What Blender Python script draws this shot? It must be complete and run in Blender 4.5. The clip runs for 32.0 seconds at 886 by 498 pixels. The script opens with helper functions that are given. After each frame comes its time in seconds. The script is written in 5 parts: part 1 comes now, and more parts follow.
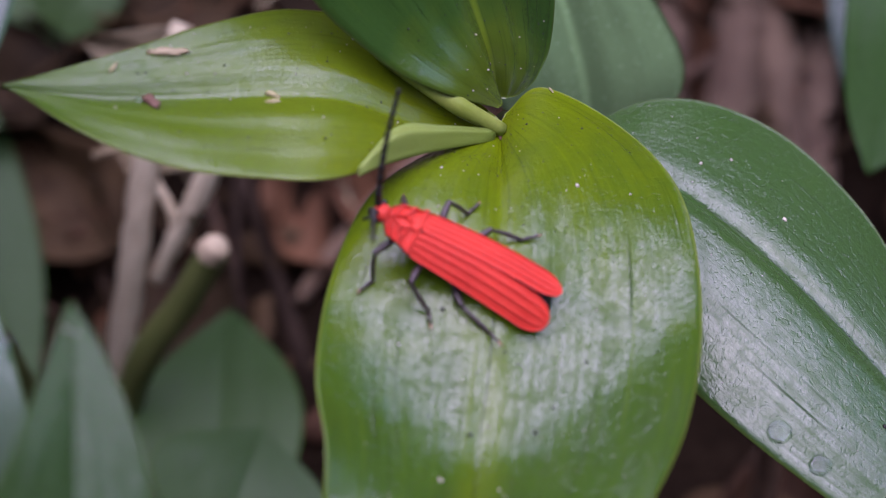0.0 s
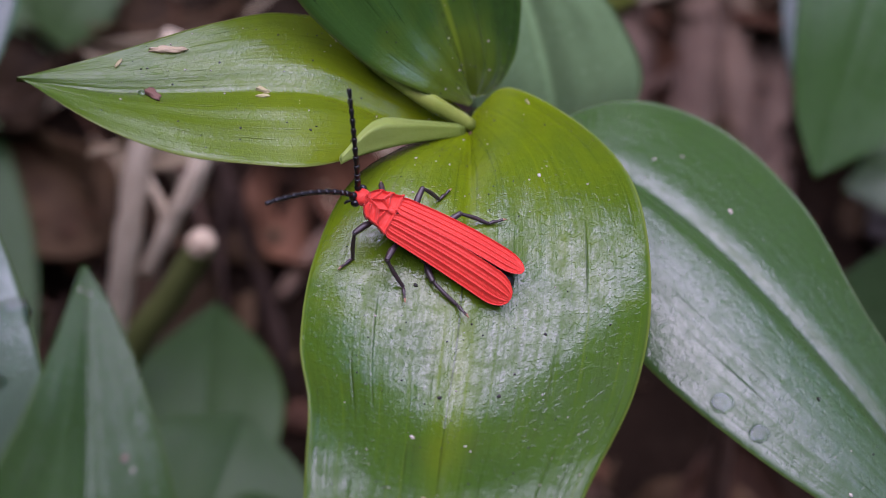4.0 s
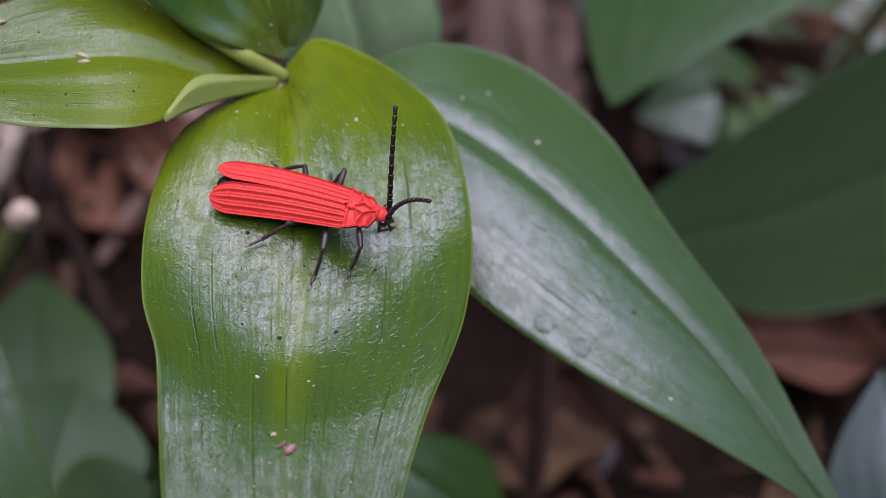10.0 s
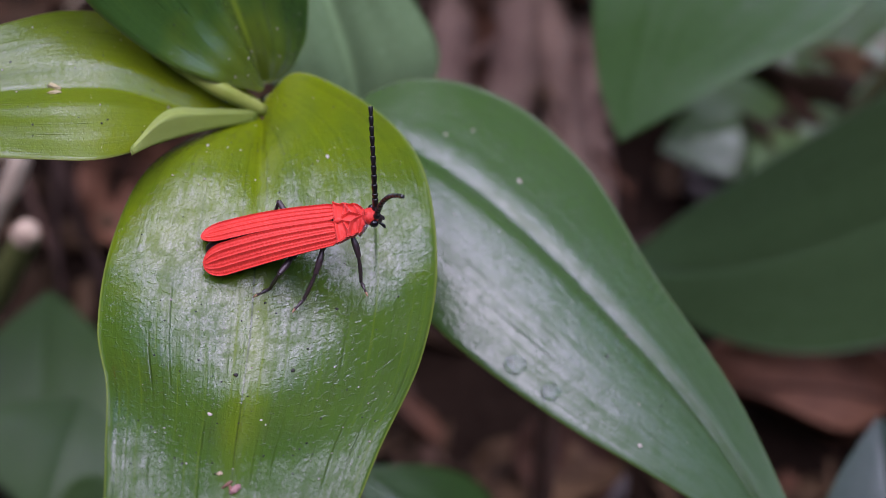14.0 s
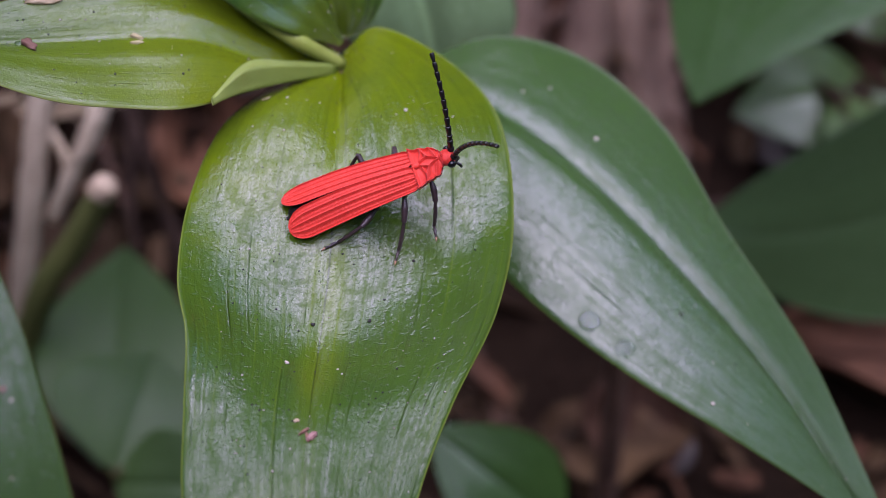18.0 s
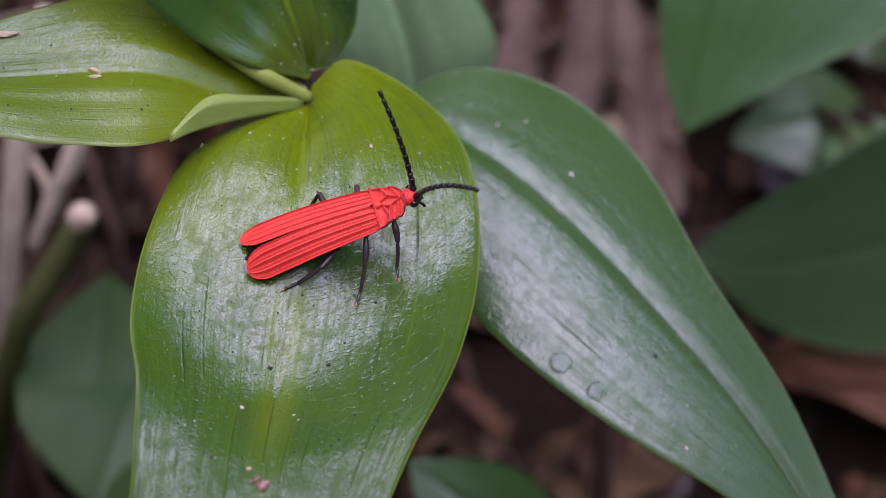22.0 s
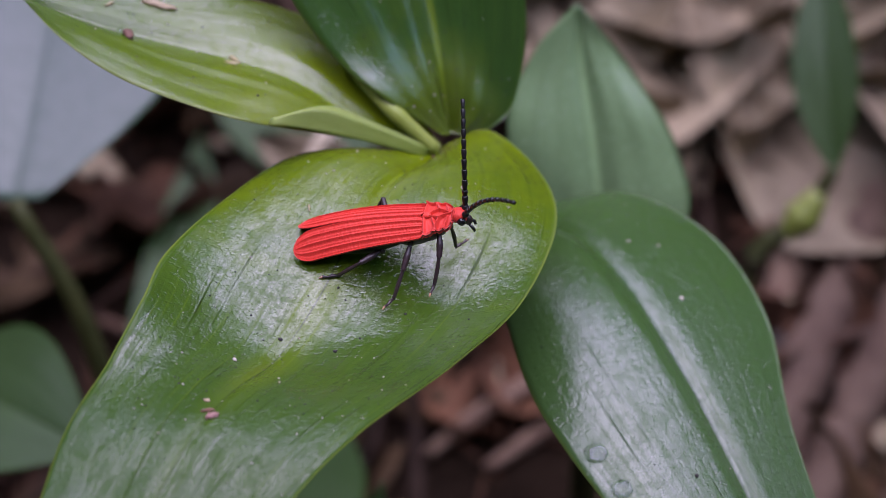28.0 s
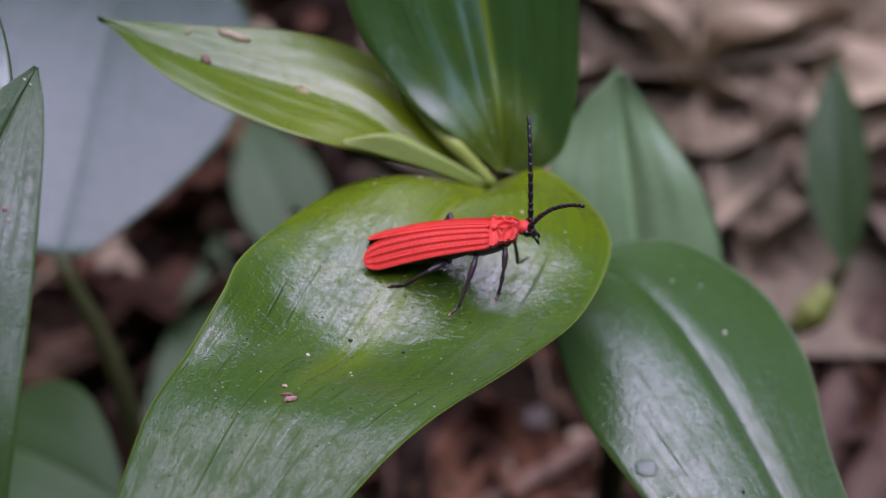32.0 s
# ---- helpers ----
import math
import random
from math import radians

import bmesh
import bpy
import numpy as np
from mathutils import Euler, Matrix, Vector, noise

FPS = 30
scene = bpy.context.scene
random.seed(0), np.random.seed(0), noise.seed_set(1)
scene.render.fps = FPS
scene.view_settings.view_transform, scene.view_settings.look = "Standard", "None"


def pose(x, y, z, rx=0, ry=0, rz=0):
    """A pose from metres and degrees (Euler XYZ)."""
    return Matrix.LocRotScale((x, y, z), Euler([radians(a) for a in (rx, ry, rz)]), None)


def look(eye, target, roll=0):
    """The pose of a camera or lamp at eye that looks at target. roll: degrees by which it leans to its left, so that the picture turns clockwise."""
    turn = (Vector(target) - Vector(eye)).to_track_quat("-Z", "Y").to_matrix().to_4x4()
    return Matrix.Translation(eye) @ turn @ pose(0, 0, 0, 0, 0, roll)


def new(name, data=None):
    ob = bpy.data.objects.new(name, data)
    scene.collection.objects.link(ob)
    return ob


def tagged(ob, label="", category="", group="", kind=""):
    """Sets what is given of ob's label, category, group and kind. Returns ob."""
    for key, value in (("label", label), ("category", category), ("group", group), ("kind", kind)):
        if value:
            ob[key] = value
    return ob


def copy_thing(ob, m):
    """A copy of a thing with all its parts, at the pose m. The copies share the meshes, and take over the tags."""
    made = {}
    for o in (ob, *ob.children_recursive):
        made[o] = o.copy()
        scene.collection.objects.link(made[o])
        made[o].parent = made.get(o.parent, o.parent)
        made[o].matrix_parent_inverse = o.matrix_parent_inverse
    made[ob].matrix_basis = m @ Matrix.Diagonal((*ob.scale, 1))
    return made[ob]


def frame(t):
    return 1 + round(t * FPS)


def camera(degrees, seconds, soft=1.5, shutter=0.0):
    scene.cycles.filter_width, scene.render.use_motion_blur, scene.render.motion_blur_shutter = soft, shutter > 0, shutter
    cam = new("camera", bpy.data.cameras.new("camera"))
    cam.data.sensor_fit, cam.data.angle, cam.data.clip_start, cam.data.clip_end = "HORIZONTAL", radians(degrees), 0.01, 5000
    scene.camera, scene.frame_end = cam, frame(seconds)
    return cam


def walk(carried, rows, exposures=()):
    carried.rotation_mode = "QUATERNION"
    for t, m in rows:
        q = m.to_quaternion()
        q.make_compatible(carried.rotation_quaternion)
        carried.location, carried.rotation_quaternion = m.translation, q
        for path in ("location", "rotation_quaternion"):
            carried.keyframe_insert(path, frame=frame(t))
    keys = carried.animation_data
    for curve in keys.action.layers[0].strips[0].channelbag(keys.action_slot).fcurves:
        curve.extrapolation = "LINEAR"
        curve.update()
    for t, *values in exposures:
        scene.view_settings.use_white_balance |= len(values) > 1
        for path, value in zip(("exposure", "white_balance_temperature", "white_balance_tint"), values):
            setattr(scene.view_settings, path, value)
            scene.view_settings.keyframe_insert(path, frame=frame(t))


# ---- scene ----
CM = 0.01  # all sizes below are in centimetres


def v(x, y, z):
    return Vector((x * CM, y * CM, z * CM))


cam = camera(25.21, 32.0, soft=0.8, shutter=0.12)
PATH = [
    (0, (0.881, -11.381, 11.845), (-0.222, -2.350, 1.204), -2.56),
    (0.5, (1.019, -11.339, 11.487), (-0.019, -2.269, 0.874), -2.36),
    (1, (1.165, -12.174, 12.405), (0.226, -3.037, 1.840), -1.78),
    (1.5, (1.144, -12.708, 12.751), (0.277, -3.530, 2.215), -1.36),
    (2, (1.055, -12.656, 12.648), (0.203, -3.476, 2.112), -1.15),
    (2.5, (1.067, -12.659, 12.686), (0.196, -3.488, 2.144), -1.16),
    (4.5, (1.032, -12.572, 12.758), (0.078, -3.406, 2.219), -1.26),
    (5, (0.874, -12.587, 12.401), (0.099, -3.351, 1.909), -0.62),
    (5.5, (-0.004, -11.867, 11.838), (0.690, -2.607, 1.360), 3.80),
    (6, (-0.478, -11.633, 11.928), (0.967, -2.454, 1.456), 5.44),
    (6.5, (-1.315, -12.039, 12.045), (0.179, -2.898, 1.547), 5.20),
    (7, (-1.138, -12.420, 12.221), (0.422, -3.325, 1.693), 5.28),
    (7.5, (-0.990, -12.921, 12.671), (0.262, -3.815, 2.112), 3.77),
    (8, (-0.822, -13.472, 13.110), (0.081, -4.369, 2.512), 2.24),
    (8.5, (-0.527, -13.524, 13.320), (0.276, -4.482, 2.662), 1.99),
    (9, (-0.178, -13.466, 13.212), (0.516, -4.453, 2.521), 1.69),
    (9.5, (-0.035, -13.649, 13.264), (0.506, -4.661, 2.544), 1.19),
    (10, (0.815, -13.211, 13.236), (1.303, -4.233, 2.506), 1.16),
    (10.5, (0.907, -13.160, 13.145), (1.273, -4.163, 2.425), 0.85),
    (11, (1.131, -13.168, 13.346), (1.369, -4.152, 2.638), 0.45),
    (11.5, (1.467, -13.317, 13.563), (1.657, -4.304, 2.852), 0.31),
    (12, (1.623, -13.310, 13.568), (1.735, -4.310, 2.845), 0.11),
    (12.5, (1.624, -13.241, 13.495), (1.666, -4.237, 2.775), 0.03),
    (13, (1.833, -13.235, 13.413), (1.833, -4.236, 2.688), -0.00),
    (13.5, (1.735, -13.097, 13.314), (1.667, -4.078, 2.606), -0.10),
    (14, (1.835, -12.952, 13.346), (1.731, -3.919, 2.651), -0.09),
    (14.5, (1.842, -12.746, 13.059), (1.661, -3.707, 2.369), -0.31),
    (16.5, (2.060, -12.691, 13.338), (1.685, -3.728, 2.589), -0.78),
    (17, (1.958, -12.804, 13.259), (1.537, -3.875, 2.484), -0.93),
    (17.5, (1.908, -12.919, 13.239), (1.428, -4.014, 2.447), -1.18),
    (18, (1.735, -13.131, 13.291), (1.178, -4.253, 2.480), -1.51),
    (18.5, (1.817, -13.042, 13.430), (1.195, -4.151, 2.634), -1.81),
    (19, (2.082, -12.791, 13.373), (1.463, -3.905, 2.572), -1.77),
    (19.5, (2.025, -12.784, 13.169), (1.403, -3.876, 2.387), -1.67),
    (20, (2.005, -12.836, 13.171), (1.386, -3.900, 2.412), -1.69),
    (20.5, (1.880, -12.782, 13.141), (1.243, -3.849, 2.380), -1.73),
    (21, (2.042, -12.730, 13.177), (1.319, -3.788, 2.429), -2.12),
    (21.5, (2.099, -12.801, 13.147), (1.351, -3.874, 2.389), -2.23),
    (22, (2.244, -12.623, 13.110), (1.489, -3.704, 2.345), -2.19),
    (22.5, (2.129, -12.562, 13.000), (1.394, -3.652, 2.227), -2.18),
    (23, (2.179, -12.258, 12.833), (1.448, -3.330, 2.074), -2.09),
    (23.5, (2.188, -12.330, 12.815), (1.416, -3.391, 2.068), -2.18),
    (24, (2.281, -12.372, 12.921), (1.509, -3.434, 2.173), -2.23),
    (24.5, (2.273, -12.204, 13.013), (1.494, -3.262, 2.269), -2.22),
    (25, (2.627, -12.622, 13.215), (1.323, -3.546, 2.635), -2.29),
    (25.2, (3.028, -13.017, 13.165), (0.934, -3.961, 2.695), -3.54),
    (25.5, (3.706, -13.590, 12.947), (0.534, -4.586, 2.707), -3.38),
    (27.5, (6.505, -13.831, 10.732), (1.567, -3.947, 2.134), -2.07),
    (28, (6.659, -14.055, 10.445), (1.802, -3.893, 2.129), -1.55),
    (28.5, (6.215, -14.523, 9.781), (1.309, -4.156, 1.753), -1.29),
    (29, (6.261, -14.529, 9.378), (1.450, -3.913, 1.621), -0.54),
    (29.5, (6.405, -14.904, 9.606), (1.546, -4.110, 2.130), -0.20),
    (30, (6.559, -15.268, 9.668), (1.774, -4.374, 2.290), 0.26),
    (30.5, (6.510, -15.465, 9.726), (1.763, -4.526, 2.391), 0.57),
    (31, (6.327, -15.378, 9.334), (1.612, -4.388, 2.055), 0.84),
    (31.5, (6.132, -15.550, 9.376), (1.343, -4.561, 2.143), 0.93),
    (32, (6.445, -15.747, 9.615), (1.542, -4.793, 2.406), 0.93),
]
walk(cam, [(t, look(v(*eye), v(*target), roll)) for t, eye, target, roll in PATH])

# lens: focus on the beetle, a small aperture
cam.data.dof.use_dof = True
cam.data.dof.focus_distance = 0.162
cam.data.dof.aperture_fstop = 25.0

# ---- light: a forest floor under an overcast opening in the canopy ----
world = bpy.data.worlds.new("sky")
scene.world = world
world.use_nodes = True
wn = world.node_tree.nodes
sky = wn.new("ShaderNodeTexSky")
sky.sky_type = "NISHITA"
sky.sun_disc = False
sky.sun_elevation, sky.sun_rotation = radians(86), radians(55)
sky.air_density, sky.dust_density, sky.ozone_density = 1.0, 0.6, 1.0
world.node_tree.links.new(sky.outputs["Color"], wn["Background"].inputs["Color"])
wn["Background"].inputs["Strength"].default_value = 0.15

sun_data = bpy.data.lights.new("sun", "SUN")
sun_data.energy, sun_data.angle, sun_data.color = 1.8, radians(77), (1.02, 0.815, 1.22)
sun = new("sun", sun_data)
# the opening lies beyond the plant and to its right: 55 degrees round from +y, 86 degrees up
up_angle, round_angle = radians(86), radians(55)
sun.matrix_world = look((0, 0, 0), (-math.sin(round_angle) * math.cos(up_angle), -math.cos(round_angle) * math.cos(up_angle), -math.sin(up_angle)))
scene.view_settings.exposure = 1.52

GROUND = -12.5  # height of the soil under the plant


def ground_height(x, y):
    """The soil: a bank that rises away behind the plant."""
    return GROUND + 0.45 * min(20.0, max(0.0, y - 2.0))


# ---- materials ----
def mat(name):
    m = bpy.data.materials.new(name)
    m.use_nodes = True
    return m, m.node_tree.nodes, m.node_tree.links, m.node_tree.nodes["Principled BSDF"]


def node(ns, kind, **inputs):
    n = ns.new(kind)
    for key, value in inputs.items():
        n.inputs[key.replace("_", " ")].default_value = value
    return n


def ramp(ns, ls, source, stops):
    r = ns.new("ShaderNodeValToRGB")
    ls.new(source, r.inputs[0])
    while len(r.color_ramp.elements) < len(stops):
        r.color_ramp.elements.new(0.5)
    for e, (p, c) in zip(r.color_ramp.elements, stops):
        e.position, e.color = p, (*c, 1)
    return r.outputs[0]


def mix(ns, ls, factor, a, b, mode="MIX"):
    m = ns.new("ShaderNodeMix")
    m.data_type, m.blend_type = "RGBA", mode
    for k, value in ((0, factor), (6, a), (7, b)):
        if isinstance(value, (int, float)):
            m.inputs[k].default_value = value
        elif isinstance(value, tuple):
            m.inputs[k].default_value = (*value, 1)
        else:
            ls.new(value, m.inputs[k])
    return m.outputs[2]


def maths(ns, ls, op, a, b=0.0):
    m = ns.new("ShaderNodeMath")
    m.operation = op
    for k, value in ((0, a), (1, b)):
        if isinstance(value, (int, float)):
            m.inputs[k].default_value = value
        else:
            ls.new(value, m.inputs[k])
    return m.outputs[0]


def leaf_material(name, base, body, tip, rough=0.36, veins=1.0, margin=(0.17, 0.20, 0.05), grain=1.0, coat=0.0, ribbed=0.35, patchy=0.25, shine=1.0, glow=0.0, rim=0.010, rib_wide=0.003, bloom=0.0, seam=0.0, glint=1.0):
    """A parallel-veined leaf: UV y runs from base to tip, UV x across; colour drifts from base to tip."""
    m, ns, ls, p = mat(name)

    def span(source, low, high, least, most, smooth=False):
        n = ns.new("ShaderNodeMapRange")
        if smooth:
            n.interpolation_type = "SMOOTHSTEP"
        for key, value in (("From Min", low), ("From Max", high), ("To Min", least), ("To Max", most)):
            n.inputs[key].default_value = value
        ls.new(source, n.inputs["Value"])
        return n.outputs[0]

    def noise_on(vector, scale, detail=3.0, roughness=0.6, distortion=0.0):
        n = node(ns, "ShaderNodeTexNoise", Scale=scale, Detail=detail, Roughness=roughness, Distortion=distortion)
        ls.new(vector, n.inputs["Vector"])
        return n.outputs[0]

    def stretched(x, y):
        n = ns.new("ShaderNodeMapping")
        n.inputs["Scale"].default_value = (x, y, 1.0)
        ls.new(uv.outputs["UV"], n.inputs["Vector"])
        return n.outputs[0]

    uv = ns.new("ShaderNodeTexCoord")
    spot = uv.outputs["Object"]
    sep = ns.new("ShaderNodeSeparateXYZ")
    ls.new(uv.outputs["UV"], sep.inputs[0])
    across, along = sep.outputs[0], sep.outputs[1]
    side = maths(ns, ls, "ABSOLUTE", maths(ns, ls, "SUBTRACT", across, 0.5))
    # blotches and the drift from base to tip
    blotch = noise_on(spot, 170.0, 4.0)
    shift = maths(ns, ls, "ADD", along, maths(ns, ls, "MULTIPLY", maths(ns, ls, "SUBTRACT", blotch, 0.5), 0.45))
    colour = ramp(ns, ls, shift, [(0.0, base), (0.22, tuple(0.6 * a + 0.4 * b for a, b in zip(base, body))), (0.44, body), (1.0, tip)])
    # yellower along the midrib
    near_rib = maths(ns, ls, "MULTIPLY", span(side, 0.0, 0.11, 1.0, 0.0, True), span(blotch, 0.35, 0.6, 0.5 * glow, glow))
    near_rib = maths(ns, ls, "MULTIPLY", near_rib, span(along, 0.55, 0.74, 1.0, 0.15, True))
    colour = mix(ns, ls, near_rib, colour, tuple(1.05 * c for c in base))
    # long thin streaks along the veins
    streak = noise_on(stretched(60.0, 2.5), 1.0, 5.0, 0.65)
    dark = tuple(0.45 * c for c in body)
    colour = mix(ns, ls, span(streak, 0.55, 0.72, 0.0, 0.4 * veins), colour, dark)
    colour = mix(ns, ls, span(streak, 0.42, 0.30, 0.0, 0.16 * veins), colour, tuple(1.4 * c for c in base))
    # parallel veins: a few long dark grooves, stronger past the middle of the blade
    lane = maths(ns, ls, "MULTIPLY", across, 15.0)
    off = maths(ns, ls, "ABSOLUTE", maths(ns, ls, "SUBTRACT", maths(ns, ls, "FRACT", lane), 0.5))
    which = ns.new("ShaderNodeCombineXYZ")
    ls.new(maths(ns, ls, "FLOOR", lane), which.inputs[0])
    ls.new(maths(ns, ls, "MULTIPLY", along, 2.4), which.inputs[1])
    strong = noise_on(which.outputs[0], 2.3, 2.0)
    shown = maths(ns, ls, "MULTIPLY", span(strong, 0.52, 0.66, 0.0, 1.0), span(along, 0.26, 0.44, 0.12, 1.0, True))
    vein = maths(ns, ls, "MULTIPLY", span(off, 0.025, 0.07, 1.0, 0.0), shown)
    colour = mix(ns, ls, maths(ns, ls, "MULTIPLY", vein, 0.8 * veins), colour, dark)
    # pale midrib and margin
    rib = span(side, rib_wide, 2.6 * rib_wide, ribbed, 0.0)
    colour = mix(ns, ls, rib, colour, tuple(min(1, 1.7 * c) for c in base))
    crease = maths(ns, ls, "MULTIPLY", span(side, 0.0016, 0.0045, seam, 0.0), maths(ns, ls, "MULTIPLY", span(along, 0.24, 0.36, 0.0, 1.0, True), span(blotch, 0.34, 0.5, 0.35, 1.0)))
    colour = mix(ns, ls, crease, colour, dark)
    edge = span(side, 0.5 - rim, 0.5 - 0.5 * rim, 0.0, 0.8)
    colour = mix(ns, ls, edge, colour, margin)
    ls.new(colour, p.inputs["Base Color"])
    # relief: rows of cells that lie across the blade, pits, wrinkles and swells between the veins
    rows_across = noise_on(stretched(100.0, 520.0), 1.0, 2.0, 0.55, 0.9)
    fine = noise_on(stretched(210.0, 620.0), 1.0, 2.0, 0.6, 0.5)
    pit = noise_on(spot, 1900.0, 2.5, 0.55)
    wrinkle = noise_on(stretched(38.0, 60.0), 1.0, 3.0, 0.6, 0.6)
    wave = noise_on(spot, 230.0, 3.0, 0.5)
    dash = span(noise_on(stretched(42.0, 150.0), 1.0, 2.0, 0.55, 0.7), 0.54, 0.68, 0.0, 1.0, True)
    # a waxy bloom dulls the outer half of some leaves
    matt = maths(ns, ls, "ADD", maths(ns, ls, "MULTIPLY", pit, 0.10), span(shift, 0.4, 0.8, rough - 0.05, rough - 0.05 + bloom, True))
    ls.new(matt, p.inputs["Roughness"])
    height = maths(ns, ls, "MULTIPLY", rows_across, 0.40 * grain * glint)
    for source, weight in ((fine, 0.15 * grain * glint), (dash, 0.52 * grain), (pit, 0.5 * grain), (wrinkle, 1.2 * grain), (streak, 0.9), (wave, 1.2), (vein, -0.9 * veins)):
        height = maths(ns, ls, "ADD", height, maths(ns, ls, "MULTIPLY", source, weight))
    bump = node(ns, "ShaderNodeBump", Strength=0.33, Distance=0.00012)
    ls.new(height, bump.inputs["Height"])
    ls.new(bump.outputs[0], p.inputs["Normal"])
    # the waxy bloom is uneven: fine glints, duller patches, dull veins
    patch = noise_on(stretched(16.0, 38.0), 1.0, 5.0, 0.68, 0.4)
    gloss = maths(ns, ls, "MULTIPLY", span(rows_across, 0.38, 0.62, 1.0 - 0.7 * patchy * glint, 1.0 + 0.5 * patchy * glint), span(patch, 0.41, 0.53, 1.08 - 0.75 * patchy, 1.08))
    gloss = maths(ns, ls, "MULTIPLY", gloss, span(streak, 0.40, 0.62, 1.0 - 0.4 * patchy, 1.0 + 0.15 * patchy))
    gloss = maths(ns, ls, "MULTIPLY", gloss, maths(ns, ls, "SUBTRACT", shine, maths(ns, ls, "MULTIPLY", vein, 0.85 * shine)))
    # the older half towards the tip is duller, but for streaks
    worn = maths(ns, ls, "ADD", along, maths(ns, ls, "MULTIPLY", maths(ns, ls, "SUBTRACT", 0.5, streak), 0.9))
    gloss = maths(ns, ls, "MULTIPLY", gloss, span(worn, 0.45, 0.75, 1.0, 1.0 - 0.7 * patchy, True))
    # the margin is dry
    gloss = maths(ns, ls, "MULTIPLY", gloss, span(side, 0.478, 0.492, 1.0, 0.25))
    ls.new(gloss, p.inputs["Specular IOR Level"])
    ls.new(matt, p.inputs["Coat Roughness"])
    ls.new(bump.outputs[0], p.inputs["Coat Normal"])
    ls.new(maths(ns, ls, "MULTIPLY", gloss, coat), p.inputs["Coat Weight"])
    # light seeping through the blade
    thin = ns.new("ShaderNodeBsdfTranslucent")
    ls.new(mix(ns, ls, 0.5, colour, (0.14, 0.24, 0.02)), thin.inputs["Color"])
    both = node(ns, "ShaderNodeMixShader", Fac=0.15)
    ls.new(p.outputs[0], both.inputs[1])
    ls.new(thin.outputs[0], both.inputs[2])
    ls.new(both.outputs[0], ns["Material Output"].inputs["Surface"])
    return m


def plain_material(name, a, b, scale, rough, bump_depth=0.0002, strength=0.5, detail=6.0, metal=0.0, stops=(0.3, 0.7), sheen=0.5, vary=0.5):
    """Two colours mixed by noise of a real size, with the same noise as relief."""
    m, ns, ls, p = mat(name)
    tc = ns.new("ShaderNodeTexCoord")
    n1 = node(ns, "ShaderNodeTexNoise", Scale=scale, Detail=detail, Roughness=0.62)
    n2 = node(ns, "ShaderNodeTexNoise", Scale=scale * 9, Detail=4.0, Roughness=0.6)
    info = ns.new("ShaderNodeObjectInfo")
    for n in (n1, n2):
        ls.new(tc.outputs["Object"], n.inputs["Vector"])
    c = ramp(ns, ls, n1.outputs[0], [(stops[0], a), (stops[1], b)])
    c = mix(ns, ls, maths(ns, ls, "MULTIPLY", n2.outputs[0], 0.55), c, tuple(0.45 * x for x in a), "MIX")
    value = ns.new("ShaderNodeHueSaturation")
    ls.new(c, value.inputs["Color"])
    ls.new(maths(ns, ls, "ADD", 1.0 - 0.5 * vary, maths(ns, ls, "MULTIPLY", info.outputs["Random"], vary)), value.inputs["Value"])
    ls.new(value.outputs[0], p.inputs["Base Color"])
    p.inputs["Roughness"].default_value = rough
    p.inputs["Specular IOR Level"].default_value = sheen
    p.inputs["Metallic"].default_value = metal
    bump = node(ns, "ShaderNodeBump", Strength=strength, Distance=bump_depth)
    ls.new(maths(ns, ls, "ADD", n1.outputs[0], maths(ns, ls, "MULTIPLY", n2.outputs[0], 0.4)), bump.inputs["Height"])
    ls.new(bump.outputs[0], p.inputs["Normal"])
    return m


LEAF_YOUNG = leaf_material("leaf_young", (0.132, 0.182, 0.002), (0.046, 0.092, 0.009), (0.022, 0.054, 0.013), 0.095, patchy=0.78, ribbed=0.08, shine=0.70, coat=0.28, veins=1.2, glow=0.42, seam=0.8, glint=0.85, margin=(0.13, 0.18, 0.03), rim=0.007, rib_wide=0.002)
LEAF_BRIGHT = leaf_material("leaf_bright", (0.135, 0.175, 0.004), (0.098, 0.148, 0.007), (0.050, 0.095, 0.013), 0.17, ribbed=0.0, grain=0.6, patchy=0.5, shine=0.85, coat=0.4, veins=0.9)
LEAF_DARK = leaf_material("leaf_dark", (0.040, 0.088, 0.016), (0.040, 0.084, 0.022), (0.042, 0.082, 0.026), 0.17, veins=0.8, grain=1.1, ribbed=0.0, patchy=0.5, shine=0.78, coat=0.2, bloom=0.24, glint=0.6, seam=0.85, margin=(0.0575, 0.09, 0.0195))
LEAF_DULL = leaf_material("leaf_dull", (0.048, 0.112, 0.020), (0.042, 0.100, 0.019), (0.038, 0.090, 0.018), 0.30, grain=0.6, ribbed=0.0, margin=(0.0207, 0.048, 0.0104))
LEAF_NEAR = leaf_material("leaf_erect", (0.038, 0.078, 0.017), (0.034, 0.070, 0.018), (0.031, 0.064, 0.018), 0.26, grain=0.9, ribbed=0.3, patchy=0.6, shine=0.75, margin=(0.0575, 0.09, 0.0195))
# the erect leaf again, lit: its grey sheen is put into the colour
LEAF_NEAR_LIT = leaf_material("leaf_erect_lit", (0.095, 0.145, 0.085), (0.088, 0.135, 0.082), (0.080, 0.125, 0.078), 0.22, grain=0.7, ribbed=0.2, patchy=0.4, shine=1.2, coat=0.5, margin=(0.07, 0.11, 0.03))
